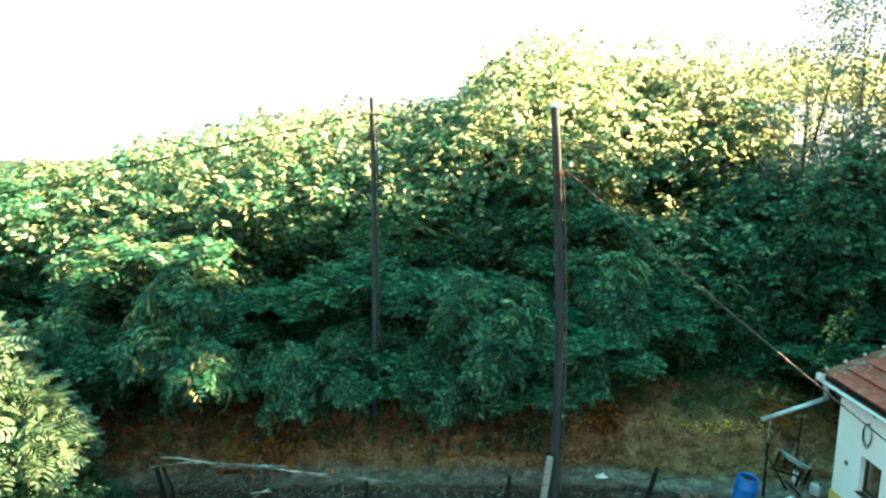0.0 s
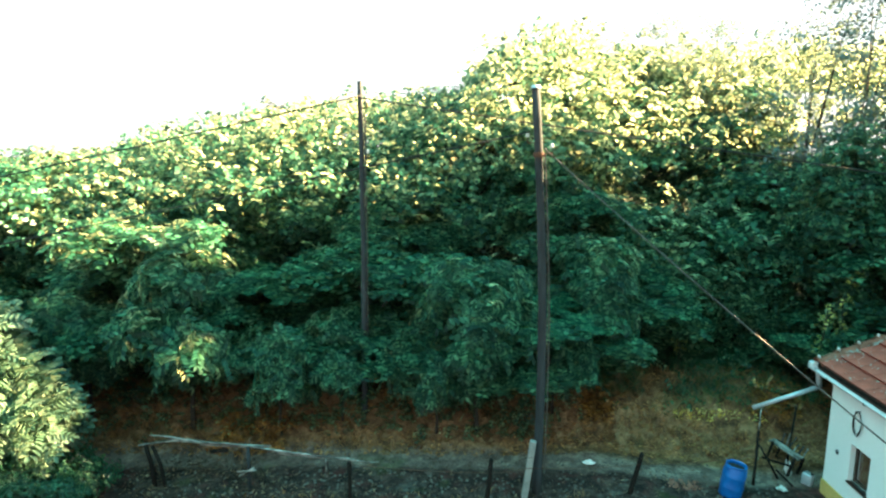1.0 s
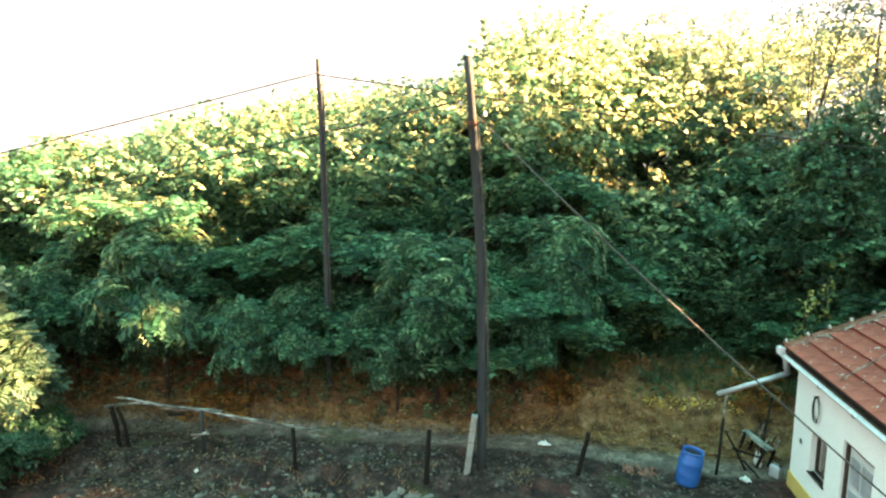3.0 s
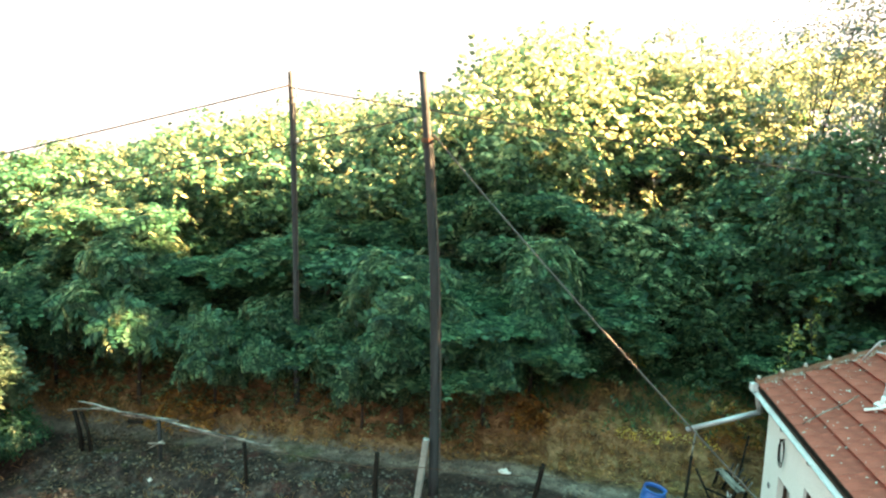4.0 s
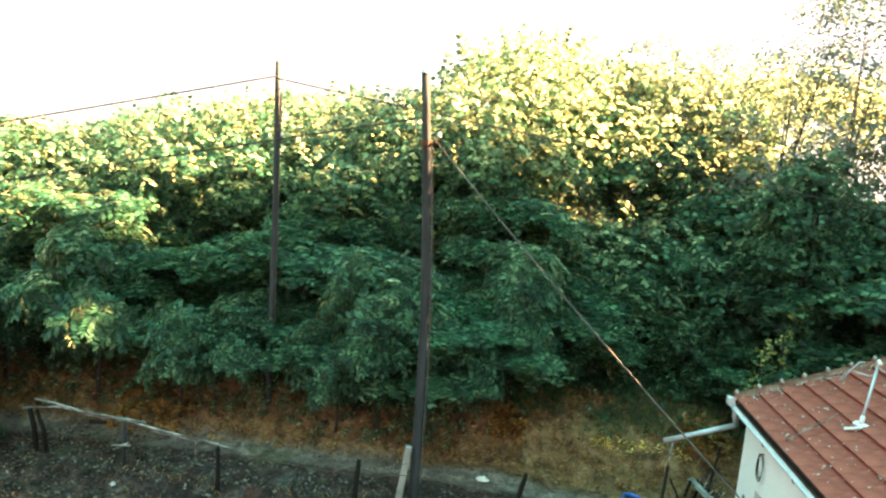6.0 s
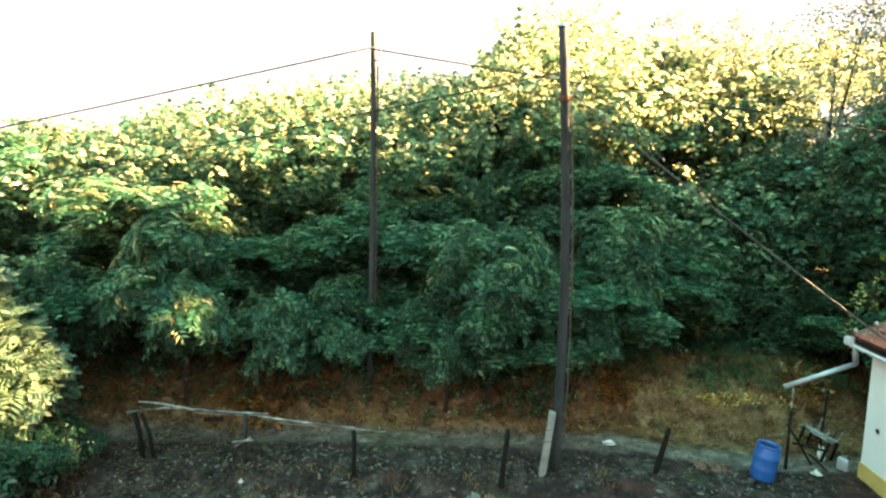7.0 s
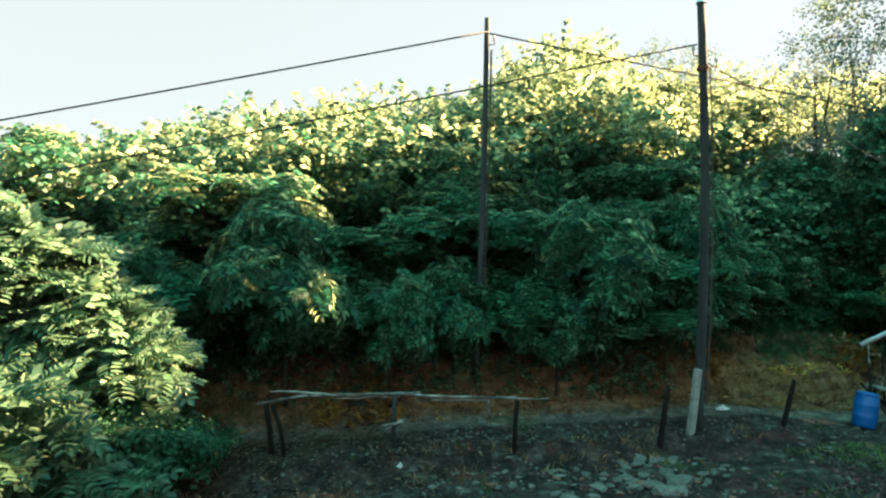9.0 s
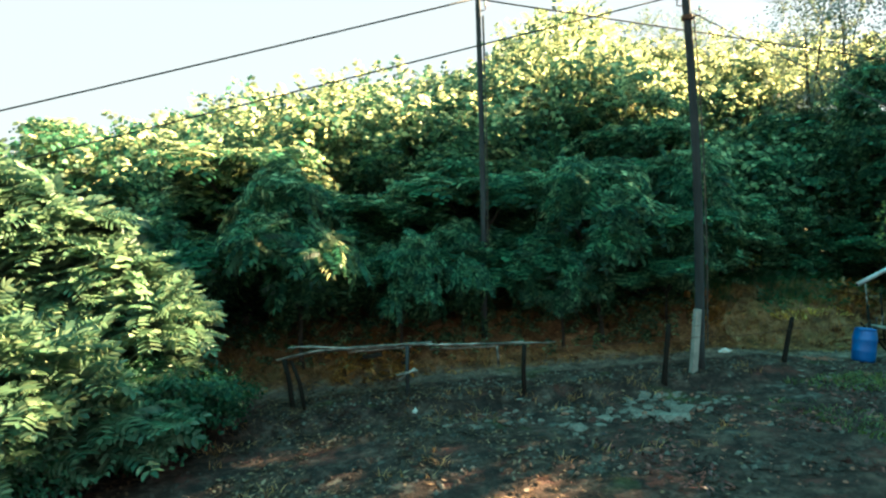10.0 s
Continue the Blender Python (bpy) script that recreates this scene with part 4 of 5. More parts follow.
# gutter along the eave, its outlet pipe, ridge caps up the far verge
GZ = EAVE - OV * SLOPE - 0.02
gut = bmesh.new()
prof = [(0.05 * math.cos(a), 0.05 * math.sin(a)) for a in [math.pi + i * math.pi / 8 for i in range(9)]]
prof = prof + [(x * 0.9, z * 0.9) for x, z in prof[::-1]]
ra = [gut.verts.new((-VERGE - 0.08, -OV - 0.06 + y, GZ + z)) for y, z in prof]
rb = [gut.verts.new((LONG + VERGE, -OV - 0.06 + y, GZ + z)) for y, z in prof]
for i in range(len(prof)):
    j = (i + 1) % len(prof)
    gut.faces.new((ra[i], ra[j], rb[j], rb[i]))
gut.faces.new(ra[::-1])
gut.faces.new(rb)
bmesh.ops.recalc_face_normals(gut, faces=gut.faces)
gutter = part("gutter", gut, WHITE_METAL, house, "white half-round metal gutter", smooth=False)
for i in range(8):
    x = -0.3 + i * 1.15
    part("bracket", bm_tube([(x, -OV - 0.06 + 0.054 * math.cos(a), GZ + 0.054 * math.sin(a)) for a in [math.pi + k * math.pi / 8 for k in range(9)]], 0.011, 5), RUST, gutter)
part("end_cap", bm_box(0.15, 0.17, 0.15, pose(-VERGE - 0.06, -OV - 0.03, GZ + 0.04), 0.03), WHITE_METAL, gutter, "white gutter end piece")
part("fascia", bm_box(LONG + 2 * VERGE, 0.03, 0.16, pose(LONG / 2, -OV + 0.03, GZ + 0.04), 0.004), WINDOW_WOOD, house, "dark fascia board")
part("soffit", bm_box(LONG + 2 * VERGE, OV - 0.02, 0.02, pose(LONG / 2, -OV / 2 + 0.02, EAVE - 0.08), 0.003), PLASTER, house)
for i in range(12):
    y = -OV + (i + 0.5) * 0.4 * math.cos(PITCH)
    if y > DEEP / 2:
        break
    z = EAVE + y * SLOPE + 0.1
    cap = bmesh.new()
    ring = []
    for t, r in ((-0.21, 0.15), (-0.17, 0.15), (-0.165, 0.13), (0.2, 0.125)):
        ring.append([cap.verts.new((r * math.cos(a) * 1.05, t, r * math.sin(a))) for a in [k * math.pi / 8 for k in range(9)]])
    for r0, r1 in zip(ring, ring[1:]):
        for k in range(8):
            cap.faces.new((r0[k], r0[k + 1], r1[k + 1], r1[k]))
    bmesh.ops.solidify(cap, geom=cap.faces[:], thickness=0.014)
    bmesh.ops.transform(cap, matrix=Matrix.Translation((-VERGE + 0.04, y, z - 0.03)) @ pose(0, 0, 0, 22, 0, 0), verts=cap.verts)
    piece = part("verge_cap", cap, RIDGE, roof, "clay cap tile along the verge")
    knob = bm_lathe([(0.03, -0.02), (0.034, 0.02), (0.026, 0.05), (0.012, 0.066)], 8)
    bmesh.ops.transform(knob, matrix=Matrix.Translation((-VERGE + 0.04, y - 0.2 * math.cos(PITCH), z + 0.115 - 0.2 * math.sin(PITCH))) @ pose(0, 0, 0, 22, 0, 0), verts=knob.verts)
    part("cap_knob", knob, CONCRETE, roof, "pale mortar knob on the cap joint", smooth=True)
for i in range(22):
    x = -VERGE + 0.2 + i * 0.42
    if x > LONG + VERGE:
        break
    cap = bmesh.new()
    bm_tube([(x - 0.22, DEEP / 2, EAVE + SLOPE * DEEP / 2 + 0.05), (x + 0.22, DEEP / 2, EAVE + SLOPE * DEEP / 2 + 0.05)], [0.125, 0.11], 12, cap)
    part("ridge_cap", cap, RIDGE, roof)

# outlet pipe towards the barrel
pipe = thing("rain_pipe", "pale grey rain pipe reaching out from the gutter", "pipe")
pa, pb = Vector((7.84, 12.44, 1.75)), Vector((6.66, 12.67, 1.18))
part("tube", bm_tube([pa, pa.lerp(pb, 0.5), pb], 0.047, 14), ZINC, pipe, smooth=True)
part("inner", bm_tube([pb - (pb - pa).normalized() * 0.05, pb + (pb - pa).normalized() * 0.004], 0.041, 14), BLACK, pipe)
part("elbow", bm_tube([(7.76, 12.4, 2.1), (7.8, 12.42, 1.92), pa, pa.lerp(pb, 0.06)], 0.053, 14), ZINC, pipe, smooth=True)
prop = thing("prop_stick", "thin dark iron stake holding up the rain pipe", "stake", at=(6.6, 12.22, -0.36))
stick("stake", [(0, 0, -0.1), (0.1, 0.18, 0.5), (0.16, 0.3, 1.1)], 0.03, DARK_POST, prop, wobble=0.1)
stick("upper_stick", [(0.14, 0.27, 0.95), (0.22, 0.4, 1.56)], 0.016, GREY_WOOD, prop, wobble=0.3)

# antenna on the roof


def on_roof(x, y, up=0.0):
    return Vector((x, y, EAVE + y * SLOPE + 0.155 + up))


antenna = thing("roof_mast", "pale metal mast with bent arms on the tiled roof", "antenna mast")
antenna.matrix_world = HM
b = on_roof(1.18, 1.0)
t = Vector((0.7, 1.36, 3.58))
part("mast", bm_tube([b, t], 0.022, 10), ZINC, antenna, smooth=True)
part("foot", bm_box(0.2, 0.1, 0.04, Matrix.Translation(b) @ pose(0, 0, 0, 22, 0, 25), 0.012), WHITE_METAL, antenna, "white bracket foot")
part("foot_arm", bm_box(0.06, 0.24, 0.03, Matrix.Translation(b + Vector((0.08, -0.14, -0.03))) @ pose(0, 0, 0, 22, 0, -28), 0.01), WHITE_METAL, antenna, "white bracket arm")
part("sleeve", bm_tube([b.lerp(t, 0.02), b.lerp(t, 0.14)], 0.034, 10), WHITE_METAL, antenna, smooth=True)
part("head", bm_tube([t - Vector((0.05, 0, 0.02)), t + Vector((0, 0, 0.05)), t + Vector((0.06, 0, 0.0))], 0.035, 10), PORCELAIN, antenna, "white insulator head", smooth=True)
part("arm", bm_tube([t + Vector((-0.1, -0.44, -0.34)), t + Vector((-0.08, -0.3, -0.1)), t + Vector((-0.06, -0.24, -0.01)), t + Vector((-0.05, -0.17, 0.0))], 0.013, 6), ZINC, antenna, smooth=True)
part("arm", bm_tube([t + Vector((0, -0.3, -0.16)), t + Vector((0, -0.1, -0.2)), t + Vector((0, 0.0, -0.17))], 0.012, 6), ZINC, antenna, smooth=True)
part("arm", bm_tube([t + Vector((0, 0.02, -0.06)), t + Vector((0, 0.12, -0.12)), t + Vector((0, 0.2, -0.22))], 0.012, 6), ZINC, antenna, smooth=True)

straw = new("dry_stalk", mesh_from(bm_tube([on_roof(1.25, -0.05, 0.06), on_roof(1.12, 0.3, 0.1), on_roof(0.98, 0.62, 0.08), on_roof(0.78, 0.86, 0.06)], [0.009, 0.011, 0.009, 0.005], 5), "dry_stalk", GREY_WOOD, True))
straw.matrix_world = HM
tagged(straw, "thin pale dry stalk lying across the tiles", "stalk")

coil = new("cable_coil")
tagged(coil, "coil of black cable hung on the pale wall", "cable")
coil.matrix_world = HM
for k in range(3):
    pts = [(0.5 + (0.1 + 0.012 * k) * math.cos(a) + 0.01 * k, -0.03 - 0.012 * k, 1.6 + (0.2 + 0.015 * k) * math.sin(a) - 0.01 * k) for a in [i * math.pi / 12 for i in range(25)]]
    part("loop", bm_tube(pts, 0.007, 6, cap=False), CABLE, coil, smooth=True)
part("hook", bm_tube([(0.5, 0.01, 1.81), (0.5, -0.09, 1.81)], 0.009, 6), RUST, coil)


# ---- saplings at the fence end ----
make_sap = dict(leaves=8, pairs=6, size=0.47, twig=0.42, trunk=0.05, oval=True)
saps = [(-8.6, 11.0, dict(tall=4.0, rx=0.25, ry=0.4, lo=1.4, lobes=11, lobe=0.3, per=12)), (-7.35, 10.7, dict(tall=2.2, rx=0.22, ry=0.3, lo=1.3, lobes=6, lobe=0.3, per=11)), (-7.9, 10.9, dict(tall=2.9, rx=0.25, ry=0.3, lo=1.5, lobes=7, lobe=0.3, per=11)),
        (-9.9, 10.7, dict(tall=4.1, rx=0.7, ry=0.7, lo=1.3, lobes=16, lobe=0.42, per=12)), (-9.5, 9.2, dict(tall=2.3, rx=0.5, ry=0.5, lo=1.0, lobes=10, lobe=0.36, per=12)), (-7.75, 9.75, dict(tall=1.75, rx=0.5, ry=0.4, lo=0.5, lobes=9, lobe=0.32, per=9)), (-8.3, 9.0, dict(tall=1.9, rx=0.55, ry=0.5, lo=0.5, lobes=10, lobe=0.34, per=9)), (-11.6, 10.4, dict(tall=4.3, rx=1.1, ry=1.0, lo=1.0, lobes=20, lobe=0.5, per=12))]
for i, (x, y, kw) in enumerate(saps):
    ob = make_tree("broadleaf_sapling", "young tree with large pale feathered leaves beside the gate", "sapling", 90 + i, LEAF_LIGHT, group="saplings by the gate", **make_sap, **kw)
    ob.matrix_basis = put(ob, x, y, 0, 1)
shrub = make_tree("creeper_shrub", "dense dark green shrub of small leaves by the gate", "shrub", 99, LEAF_DARK, tall=2.0, rx=1.15, ry=1.0, lo=0.1, lobes=26, lobe=0.42, per=26, leaves=8, pairs=2, size=0.17, twig=0.3, trunk=0.04)
shrub.matrix_basis = put(shrub, -7.1, 10.45, 0, 0.78)
for x, y, turn, scale in ((-7.9, 10.1, 130, 1.0), (-8.6, 8.8, 40, 0.85), (-9.4, 10.4, 260, 1.1), (-10.4, 8.9, 200, 1.0)):
    copy_thing(shrub, put(shrub, x, y, turn, scale))

# ---- junk by the house corner ----
bench = thing("broken_bench", "broken dark wooden bench with loose upright slats", "bench", at=(7.52, 13.0, float(height(7.52, 13.0))))
bench.rotation_euler = (radians(-14), radians(7), radians(-72))
for x, y, tilt in ((-0.3, -0.1, 8), (0.32, -0.12, -6), (-0.28, 0.12, -10), (0.3, 0.14, 5)):
    part("leg", bm_box(0.045, 0.045, 0.46, pose(x, y, 0.2, tilt, tilt * 0.6, 0), 0.006), DARK_POST, bench)
part("seat_board", bm_box(0.8, 0.15, 0.03, pose(0, -0.06, 0.43, 24, -3, 0), 0.006), GREY_WOOD, bench, "grey worn seat board")
part("seat_board", bm_box(0.66, 0.1, 0.028, pose(-0.06, 0.1, 0.4, -6, 5, 4), 0.006), DARK_POST, bench)
for k in range(6):
    part("back_slat", bm_box(0.03, 0.018, random.uniform(0.2, 0.34), pose(-0.3 + k * 0.12, 0.13, 0.52 + random.uniform(-0.03, 0.04), random.uniform(-22, -4), random.uniform(-9, 9), 0), 0.004), GREY_WOOD if k % 2 else POLE_WOOD, bench)
part("fallen_rail", bm_box(0.7, 0.035, 0.04, pose(0.1, -0.26, 0.16, 6, -18, 12), 0.006), DARK_POST, bench)

can = thing("jerry_can", "scuffed grey plastic can standing at the house corner", "canister", at=(7.72, 12.3, float(height(7.72, 12.3)) - 0.01))
can.rotation_euler = (0, radians(6), radians(35))
can.scale = (0.8, 0.8, 0.8)
part("body", bm_box(0.17, 0.26, 0.3, pose(0, 0, 0.15), 0.045), ZINC, can, smooth=True)
part("handle", bm_tube([(0, -0.06, 0.28), (0, -0.05, 0.345), (0, 0.06, 0.345), (0, 0.07, 0.28)], 0.013, 6), ZINC, can, smooth=True)
part("cap", bm_lathe([(0.03, 0.0), (0.032, 0.03), (0.024, 0.038), (0.004, 0.038)], 10), BLACK, can, "dark screw cap").location = (0, -0.095, 0.29)


def crumpled(name, label, cat, at, size, mat, seed):
    bm = bmesh.new()
    bmesh.ops.create_icosphere(bm, subdivisions=3, radius=1.0)
    for v in bm.verts:
        n = 0.65 + 0.5 * noise.noise(v.co * 1.7 + Vector((seed, 0, 0))) + 0.25 * noise.noise(v.co * 4.5 + Vector((0, seed, 0)))
        v.co = Vector((v.co.x * size[0], v.co.y * size[1], max(v.co.z, -0.55) * size[2] + size[2] * 0.5)) * n
    ob = new(name, mesh_from(bm, name, mat, False))
    ob.location = at
    return tagged(ob, label, cat)


crumpled("plastic_sack", "crumpled white plastic sack by the house corner", "sack", (7.12, 12.1, -0.36), (0.14, 0.1, 0.1), PORCELAIN, 1)
crumpled("plastic_sack", "crumpled white plastic sack by the house corner", "sack", (7.55, 12.75, -0.3), (0.1, 0.12, 0.24), PORCELAIN, 5)
crumpled("white_stone", "pale chunk of stone on the dusty track", "stone", (3.3, 12.4, 0.02), (0.16, 0.08, 0.07), PORCELAIN, 8)
crumpled("white_stone", "pale chunk of stone near the gate", "stone", (-3.34, 10.8, -0.22), (0.07, 0.06, 0.1), PORCELAIN, 11)
crumpled("white_stone", "pale chunk of stone on the dusty track", "stone", (0.0, 11.9, 0.0), (0.1, 0.06, 0.05), STONE, 13)
for k, (x0, y0, x1, y1, z1) in enumerate(((7.7, 13.1, 8.0, 13.5, 0.85), (7.3, 12.5, 6.95, 12.95, 0.3), (7.5, 12.2, 7.2, 12.55, -0.12))):
    st = thing("loose_stick", "dark bare stick leaning among the junk", "stick", "loose sticks", at=(x0, y0, -0.4))
    stick("shaft", [(0, 0, -0.03), ((x1 - x0) * 0.5, (y1 - y0) * 0.5, (z1 + 0.4) * 0.52), (x1 - x0, y1 - y0, z1 + 0.4)], 0.022, DARK_POST, st)

# ---- loose stones and litter in the yard ----


def stone_mesh(seed, mat):
    bm = bmesh.new()
    bmesh.ops.create_icosphere(bm, subdivisions=1, radius=1.0)
    for v in bm.verts:
        v.co *= 0.7 + 0.5 * noise.noise(v.co * 1.3 + Vector((seed * 3.1, 0, 0)))
        v.co.z *= 0.38
    return mesh_from(bm, "stone", mat)


STONES = [stone_mesh(k, STONE) for k in range(5)]
BITS = [stone_mesh(20 + k, BRICKBIT) for k in range(3)]


def rubble(label, cx, cy, rx, ry, n, big, bits, seed):
    rng = random.Random(seed)
    root = thing("rubble_heap", label, "rubble", "rubble in the yard", at=(cx, cy, 0))
    for k in range(n):
        a, r = rng.uniform(0, 6.28), math.sqrt(rng.random())
        x, y = cx + math.cos(a) * r * rx, cy + math.sin(a) * r * ry
        s = big * rng.uniform(0.25, 1.0) ** 1.5
        bit = rng.random() < bits
        ob = new("brick_bit" if bit else "stone", rng.choice(BITS if bit else STONES))
        ob.parent = root
        ob.matrix_basis = Matrix.Translation((x - cx, y - cy, float(height(x, y)) + s * 0.08)) @ pose(0, 0, 0, rng.uniform(-12, 12), rng.uniform(-12, 12), rng.uniform(0, 360)) @ Matrix.Diagonal((s, s * rng.uniform(0.6, 1), s * rng.uniform(0.5, 1), 1))
    return root


rubble("pale broken stones scattered by the fence post", 1.0, 10.1, 1.1, 0.6, 60, 0.2, 0.12, 1)
rubble("flat grey stones half sunk in the soil", -0.4, 9.9, 0.9, 0.6, 50, 0.17, 0.1, 2)
rubble("pale rubble below the gate", -2.1, 10.2, 0.9, 0.5, 45, 0.15, 0.08, 3)
rubble("stones and red brick bits in dark soil", 2.6, 9.2, 1.8, 1.0, 70, 0.12, 0.45, 4)
rubble("small stones and brick bits in dark soil", 0.2, 8.4, 2.4, 0.9, 80, 0.1, 0.4, 5)
rubble("flat grey concrete chunks sunk in the yard", 0.5, 9.5, 0.5, 0.35, 7, 0.42, 0.0, 7)
rubble("flat grey concrete chunks sunk in the yard", -0.9, 9.5, 0.5, 0.3, 6, 0.36, 0.0, 8)
rubble("stones along the dusty yard edge", 4.6, 10.4, 1.2, 0.6, 40, 0.14, 0.15, 6)


def strewn(name, label, n, xr, yr, size, mat, seed, flat=0.25, keep=None):
    """Small single leaves or blades lying about, as one mesh."""
    rng = np.random.default_rng(seed)
    x, y = rng.uniform(*xr, n), rng.uniform(*yr, n)
    if keep is not None:
        k = keep(x, y, rng)
        x, y = x[k], y[k]
    c = np.stack([x, y, height(x, y) + rng.uniform(0.0, 0.05, len(x))], -1)
    a = rng.uniform(0, 2 * np.pi, len(x))
    u = np.stack([np.cos(a), np.sin(a), rng.normal(0, flat, len(x))], -1)
    w = np.stack([-np.sin(a), np.cos(a), rng.normal(0, flat, len(x))], -1)
    s = (size * rng.uniform(0.5, 1.4, len(x)))[:, None]
    v = np.stack([c - u * s, c + w * s * 0.45 + u * s * 0.1, c + u * s, c - w * s * 0.45 + u * s * 0.1], 1)
    f = np.arange(len(x) * 4).reshape(-1, 4)
    return tagged(new(name, np_mesh(name, v.reshape(-1, 3), f, mat)), label, "litter", kind="stuff")


def blades(name, label, n, xr, yr, tall, mat, seed, keep=None, clump=7):
    """Grass in tufts, as one mesh: bent tapering blades."""
    rng = np.random.default_rng(seed)
    x, y = rng.uniform(*xr, n), rng.uniform(*yr, n)
    if keep is not None:
        k = keep(x, y, rng)
        x, y = x[k], y[k]
    x = np.repeat(x, clump) + rng.normal(0, 0.05, len(x) * clump)
    y = np.repeat(y, clump) + rng.normal(0, 0.05, len(y) * clump)
    m = len(x)
    base = np.stack([x, y, height(x, y) - 0.02], -1)
    a = rng.uniform(0, 2 * np.pi, m)
    side = np.stack([np.cos(a), np.sin(a), np.zeros(m)], -1) * (0.006 * rng.uniform(0.7, 1.6, m))[:, None]
    h = tall * rng.uniform(0.35, 1.2, m)
    lean = np.stack([rng.normal(0, 0.45, m), rng.normal(0, 0.45, m), np.ones(m)], -1) * h[:, None]
    droop = np.stack([lean[:, 0], lean[:, 1], -0.15 * h], -1)
    mid, tip = base + lean * 0.55, base + lean + droop * 0.5
    v = np.stack([base - side, base + side, mid + side * 0.8, mid - side * 0.8, tip + side * 0.15, tip - side * 0.15], 1)
    f = np.array([[0, 1, 2, 3], [3, 2, 4, 5]])[None] + (np.arange(m) * 6)[:, None, None]
    return tagged(new(name, np_mesh(name, v.reshape(-1, 3), f.reshape(-1, 4), mat)), label, "grass", kind="stuff")


def patchy(x, y, lo, freq, seed):
    return np.array([noise.noise(Vector((a * freq, b * freq, seed))) > lo for a, b in zip(x, y)])


toe_of = lambda x: 12.7 + 0.4 * smooth(0.5, 5, x)
strewn("yard_litter", "dry brown leaves strewn over the soil", 30000, (-9, 4), (4.5, 12.4), 0.04, LITTER, 41, keep=lambda x, y, r: patchy(x, y, -0.05, 0.8, 3.0) & (x < -1.8 + r.normal(0, 1.6, len(x))))


def roof_flecks():
    """Pale leaf scraps and lichen crumbs on the tiles."""
    rng = np.random.default_rng(48)
    n = 800
    x, y = -VERGE + 5.2 * rng.random(n) ** 1.7, -OV + (rng.random(n) ** 1.2) * RUN
    x[:200] = -VERGE + 0.2 + rng.normal(0, 0.05, 200)
    p = np.stack([x, y, EAVE + y * SLOPE + 0.165 + rng.uniform(0, 0.03, n)], -1)
    a, s = rng.uniform(0, 6.28, n), rng.uniform(0.007, 0.03, n)[:, None]
    u = np.stack([np.cos(a), np.sin(a) * math.cos(PITCH), np.sin(a) * math.sin(PITCH)], -1)
    w = np.stack([-np.sin(a), np.cos(a) * math.cos(PITCH), np.cos(a) * math.sin(PITCH) + 0.3], -1)
    v = np.stack([p - u * s, p + w * s * 0.6, p + u * s, p - w * s * 0.6], 1).reshape(-1, 3)
    ob = new("roof_litter", np_mesh("roof_litter", v, np.arange(n * 4).reshape(-1, 4), CONCRETE))
    ob.matrix_world = HM
    return tagged(ob, "pale leaf scraps lying on the roof tiles", "litter", kind="stuff")


roof_flecks()


def clods(name, label, n, xr, yr, size, mat, seed, keep=None):
    """Crumbs of soil and gravel, four-faced lumps, as one mesh."""
    rng = np.random.default_rng(seed)
    x, y = rng.uniform(*xr, n), rng.uniform(*yr, n)
    if keep is not None:
        k = keep(x, y, rng)
        x, y = x[k], y[k]
    m = len(x)
    s = (size * rng.uniform(0.3, 1.0, m) ** 2)[:, None]
    c = np.stack([x, y, height(x, y) + 0.01], -1)
    a = rng.uniform(0, 6.28, m)
    ring = []
    for k in range(4):
        w = a + k * math.pi / 2 + rng.normal(0, 0.25, m)
        ring.append(c + np.stack([np.cos(w), np.sin(w), np.full(m, -0.3)], -1) * s * rng.uniform(0.7, 1.2, (m, 1)))
    top = [q * 0.55 + c * 0.45 + np.stack([np.zeros(m), np.zeros(m), rng.uniform(0.35, 0.75, m)], -1) * s for q in ring]
    v = np.stack(ring + top, 1).reshape(-1, 3)
    f = np.array([[0, 1, 5, 4], [1, 2, 6, 5], [2, 3, 7, 6], [3, 0, 4, 7], [4, 5, 6, 7]])[None] + (np.arange(m) * 8)[:, None, None]
    return tagged(new(name, np_mesh(name, v, f.reshape(-1, 4), mat)), label, "soil", kind="stuff")


clods("soil_crumbs", "dark crumbs and clods of dug soil", 5000, (-8, 7), (5.5, 11.3), 0.06, CLOD, 61)
clods("gravel", "pale grit and small stones in the soil", 500, (-6, 6.5), (7.0, 11.2), 0.055, STONE, 62, keep=lambda x, y, r: patchy(x, y, -0.05, 0.8, 12.0))
clods("track_gravel", "small stones and crumbs on the dusty track", 1500, (-6.5, 7), (11.0, 13.0), 0.045, STONE, 64)
strewn("track_litter", "brown leaves and straw on the track", 3500, (-8, 8), (10.9, 12.9), 0.03, LITTER, 65)
clods("stone_patch", "patch of pale reddish rubble on the track edge", 110, (4.8, 5.5), (11.85, 12.2), 0.06, BRICKBIT, 66)
clods("brick_crumbs", "red brick crumbs in the soil", 500, (-2, 6.5), (6.5, 10.6), 0.05, BRICKBIT, 63, keep=lambda x, y, r: patchy(x, y, 0.05, 0.7, 15.0))
strewn("bank_litter", "dry leaves and straw on the bank", 20000, (-10, 10), (11.6, 15.5), 0.055, GRASS_DRY, 42, keep=lambda x, y, r: y > toe_of(x) - 0.1)
blades("dry_grass", "straw-coloured dry grass on the bank", 2600, (-10, 10), (11.9, 15.2), 0.26, GRASS_DRY, 43, keep=lambda x, y, r: (y > toe_of(x) + 0.1) & (y < toe_of(x) + 2.4) & patchy(x, y, -0.1, 0.8, 7.0))
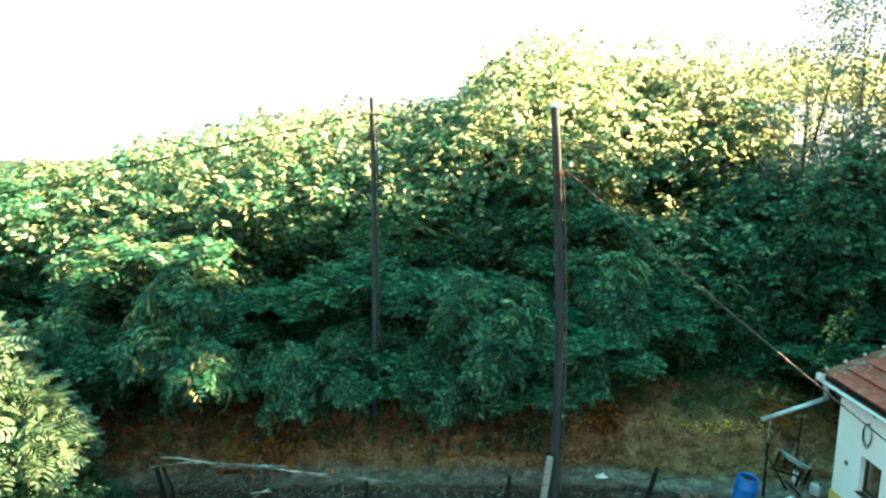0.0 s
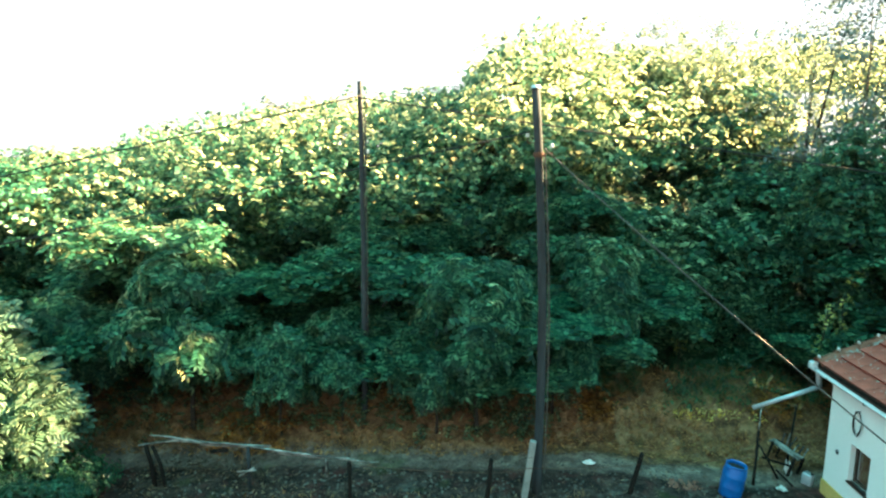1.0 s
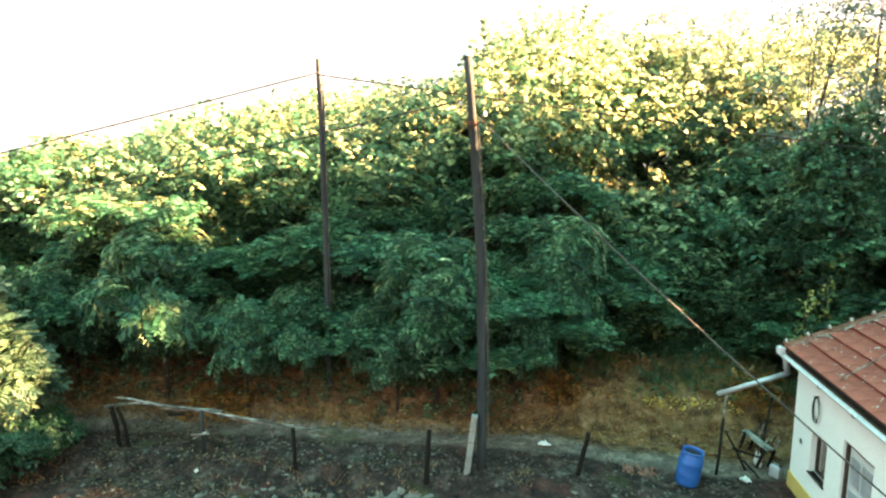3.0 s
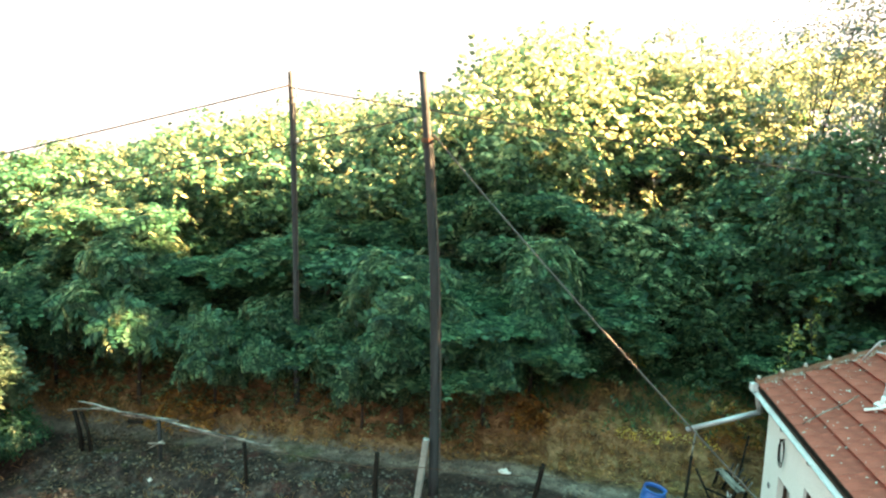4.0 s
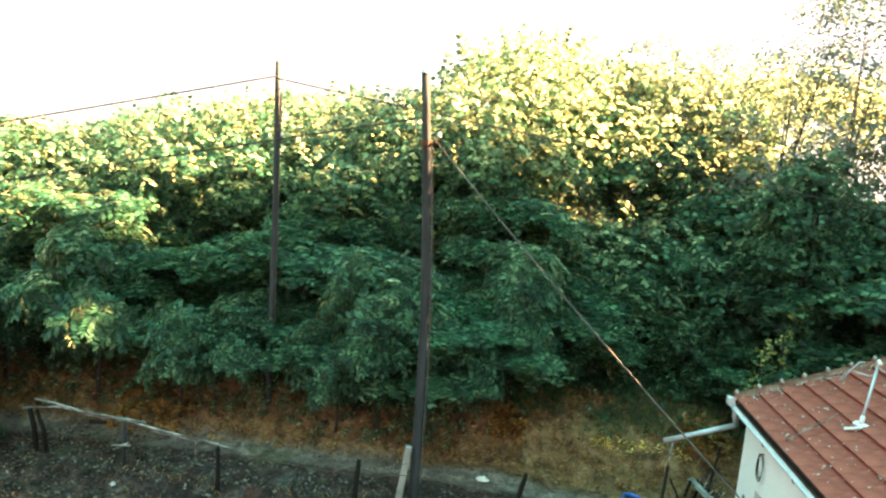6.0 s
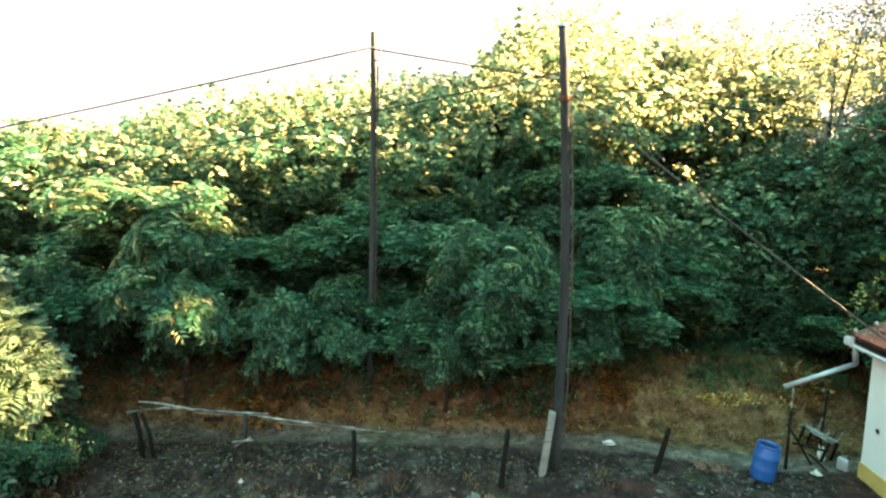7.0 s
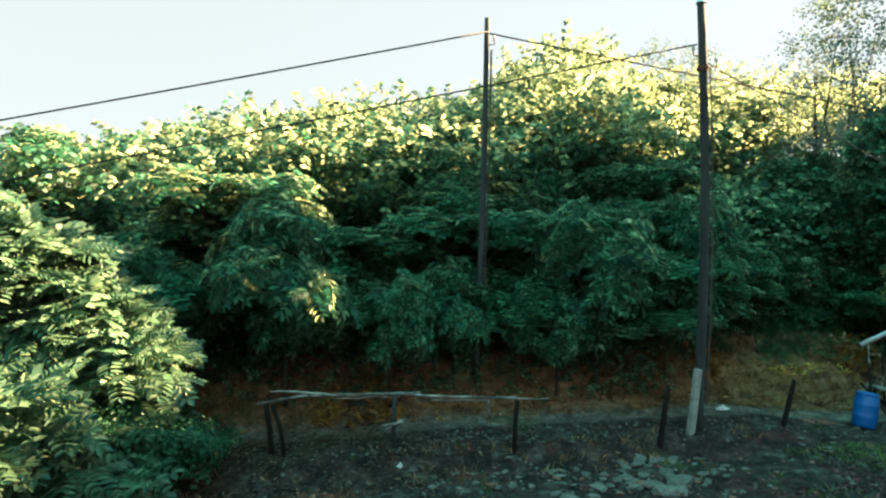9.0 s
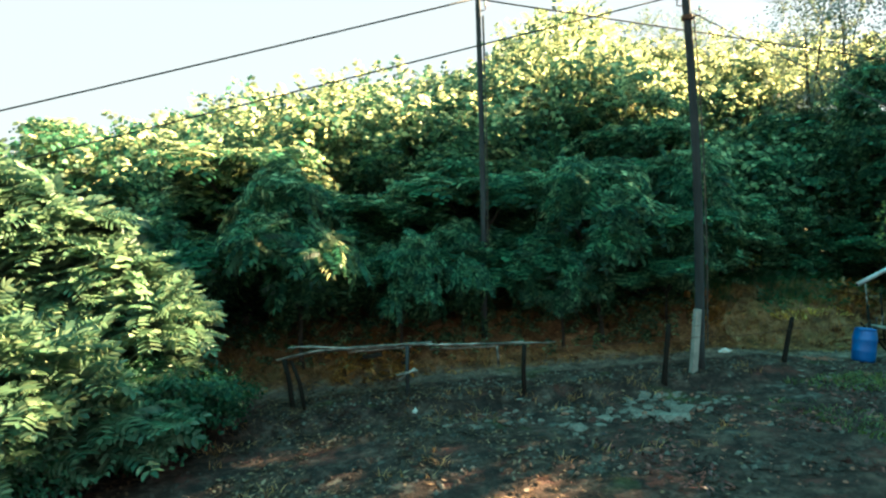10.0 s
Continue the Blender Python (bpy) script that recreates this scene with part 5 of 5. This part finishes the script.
blades("green_grass", "green grass and weeds below the trees", 2600, (-9, 10.5), (12.2, 17.0), 0.3, GRASS_GREEN, 44, keep=lambda x, y, r: (y > toe_of(x) + 0.9) & patchy(x, y, 0.0, 0.6, 9.0))
# grass in the dark creeper leaf, so the slope's shade sits in its colour
blades("slope_grass", "green grass on the slope below the trees, coloured dark as in shade", 1500, (3.6, 9.0), (14.3, 16.4), 0.22, LEAF_DARK, 75, keep=lambda x, y, r: patchy(x, y, -0.25, 0.7, 19.0))
strewn("red_leaves", "drifts of dark red fallen leaves on the soil", 5200, (-1.6, 5.5), (5.5, 9.8), 0.04, LITTER_RED, 73, 0.35, keep=lambda x, y, r: patchy(x, y, 0.12, 0.75, 21.0))
blades("yard_grass", "short green grass in patches of the yard", 1300, (2.4, 6.4), (6.5, 10.6), 0.1, GRASS_GREEN, 74, keep=lambda x, y, r: patchy(x, y, 0.02, 0.6, 31.0))
blades("yard_weeds", "low dry weeds in the yard", 350, (-8, 3), (8.0, 11.4), 0.13, GRASS_DRY, 45, keep=lambda x, y, r: patchy(x, y, 0.12, 0.7, 5.0))
# bright yellow strip painted in place of sun flecks on the bank foot
blades("sun_fleck_weeds", "thin strip of weeds at the foot of the bank, coloured as sunlit", 75, (5.5, 7.35), (13.94, 14.06), 0.075, SUN_FLECK, 71, keep=lambda x, y, r: patchy(x, y, -0.05, 2.4, 3.0))
strewn("sun_fleck_leaves", "fallen leaves at the foot of the bank, coloured as sun flecks", 260, (5.5, 7.6), (13.9, 14.1), 0.04, SUN_FLECK, 72, 0.5)


def creeper(label, pts, n, seed):
    """A thin stem with small yellowing leaves in clusters along it."""
    rng = np.random.default_rng(seed)
    root = thing("creeper", label, "creeper", "creepers by the house")
    part("stem", bm_tube(pts, [0.012] * len(pts), 5), BARK, root, smooth=True)
    p = np.array([tuple(q) for q in pts])
    t = rng.uniform(0.3, 1, n) ** 0.8 * (len(pts) - 1)
    i = np.minimum(t.astype(int), len(pts) - 2)
    c = p[i] + (p[i + 1] - p[i]) * (t - i)[:, None] + rng.normal(0, 0.09, (n, 3))
    ob = new("leaves", scatter_leaves("leaves", c, rng.normal(0, 1, (n, 3)) + np.array([0, -0.4, -0.3]), 0.11 * rng.uniform(0.6, 1.2, n), LEAF_YELLOW, 2, rng, oval=True))
    ob.parent = root
    return root


creeper("creeper with small yellowing leaves climbing behind the house", [Vector((8.6, 14.5, 0.2)), Vector((8.7, 14.25, 1.4)), Vector((8.75, 14.1, 2.2)), Vector((8.8, 14.1, 2.9))], 44, 81)
creeper("creeper with small yellowing leaves climbing behind the house", [Vector((9.4, 14.6, 0.2)), Vector((9.3, 14.3, 2.0)), Vector((9.1, 14.1, 3.1)), Vector((9.5, 14.15, 3.8))], 30, 82)
creeper("thin creeper with a few yellow leaves on the bank", [Vector((6.0, 15.6, 0.5)), Vector((6.05, 15.4, 1.4)), Vector((5.9, 15.3, 2.1))], 22, 83)
leafy_stuff("bank_weeds", "leafy weeds hanging over the bank", 1500, (-9, 10), (12.4, 15.2), lambda x, y, r: r.uniform(0.05, 0.5, len(x)), LEAF_DARK, 0.2, 3, 46, dense=lambda x, y, r: (y > toe_of(x) + 0.8) & patchy(x, y, 0.1, 0.9, 2.0))

for x, y, r, n, seed in ((3.7, 13.8, 0.35, 90, 91), (7.9, 14.2, 0.45, 130, 92), (-3.9, 12.9, 0.8, 120, 93)):
    leafy_stuff("bracken", "patch of rust-brown bracken on the bank", n, (x - r, x + r), (y - r * 0.6, y + r * 0.6), lambda x, y, g: g.uniform(0.03, 0.4, len(x)), LEAF_RUST, 0.2, 4, seed)

# ---- roof tiles ----
TILE_ME = tile_mesh()
for r in range(COURSES):
    for c in range(COLS):
        x = -VERGE + (c + 0.5) * wide
        d = (r + 0.5) * step
        y = -OV + d * math.cos(PITCH)
        ob = new("tile", TILE_ME)
        ob.parent = roof
        ob.matrix_basis = Matrix.Translation((x, y, EAVE - OV * SLOPE + 0.1 + d * math.sin(PITCH))) @ pose(0, 0, 0, 22 + random.uniform(-0.25, 0.25), random.uniform(-0.3, 0.3), random.uniform(-0.4, 0.4))
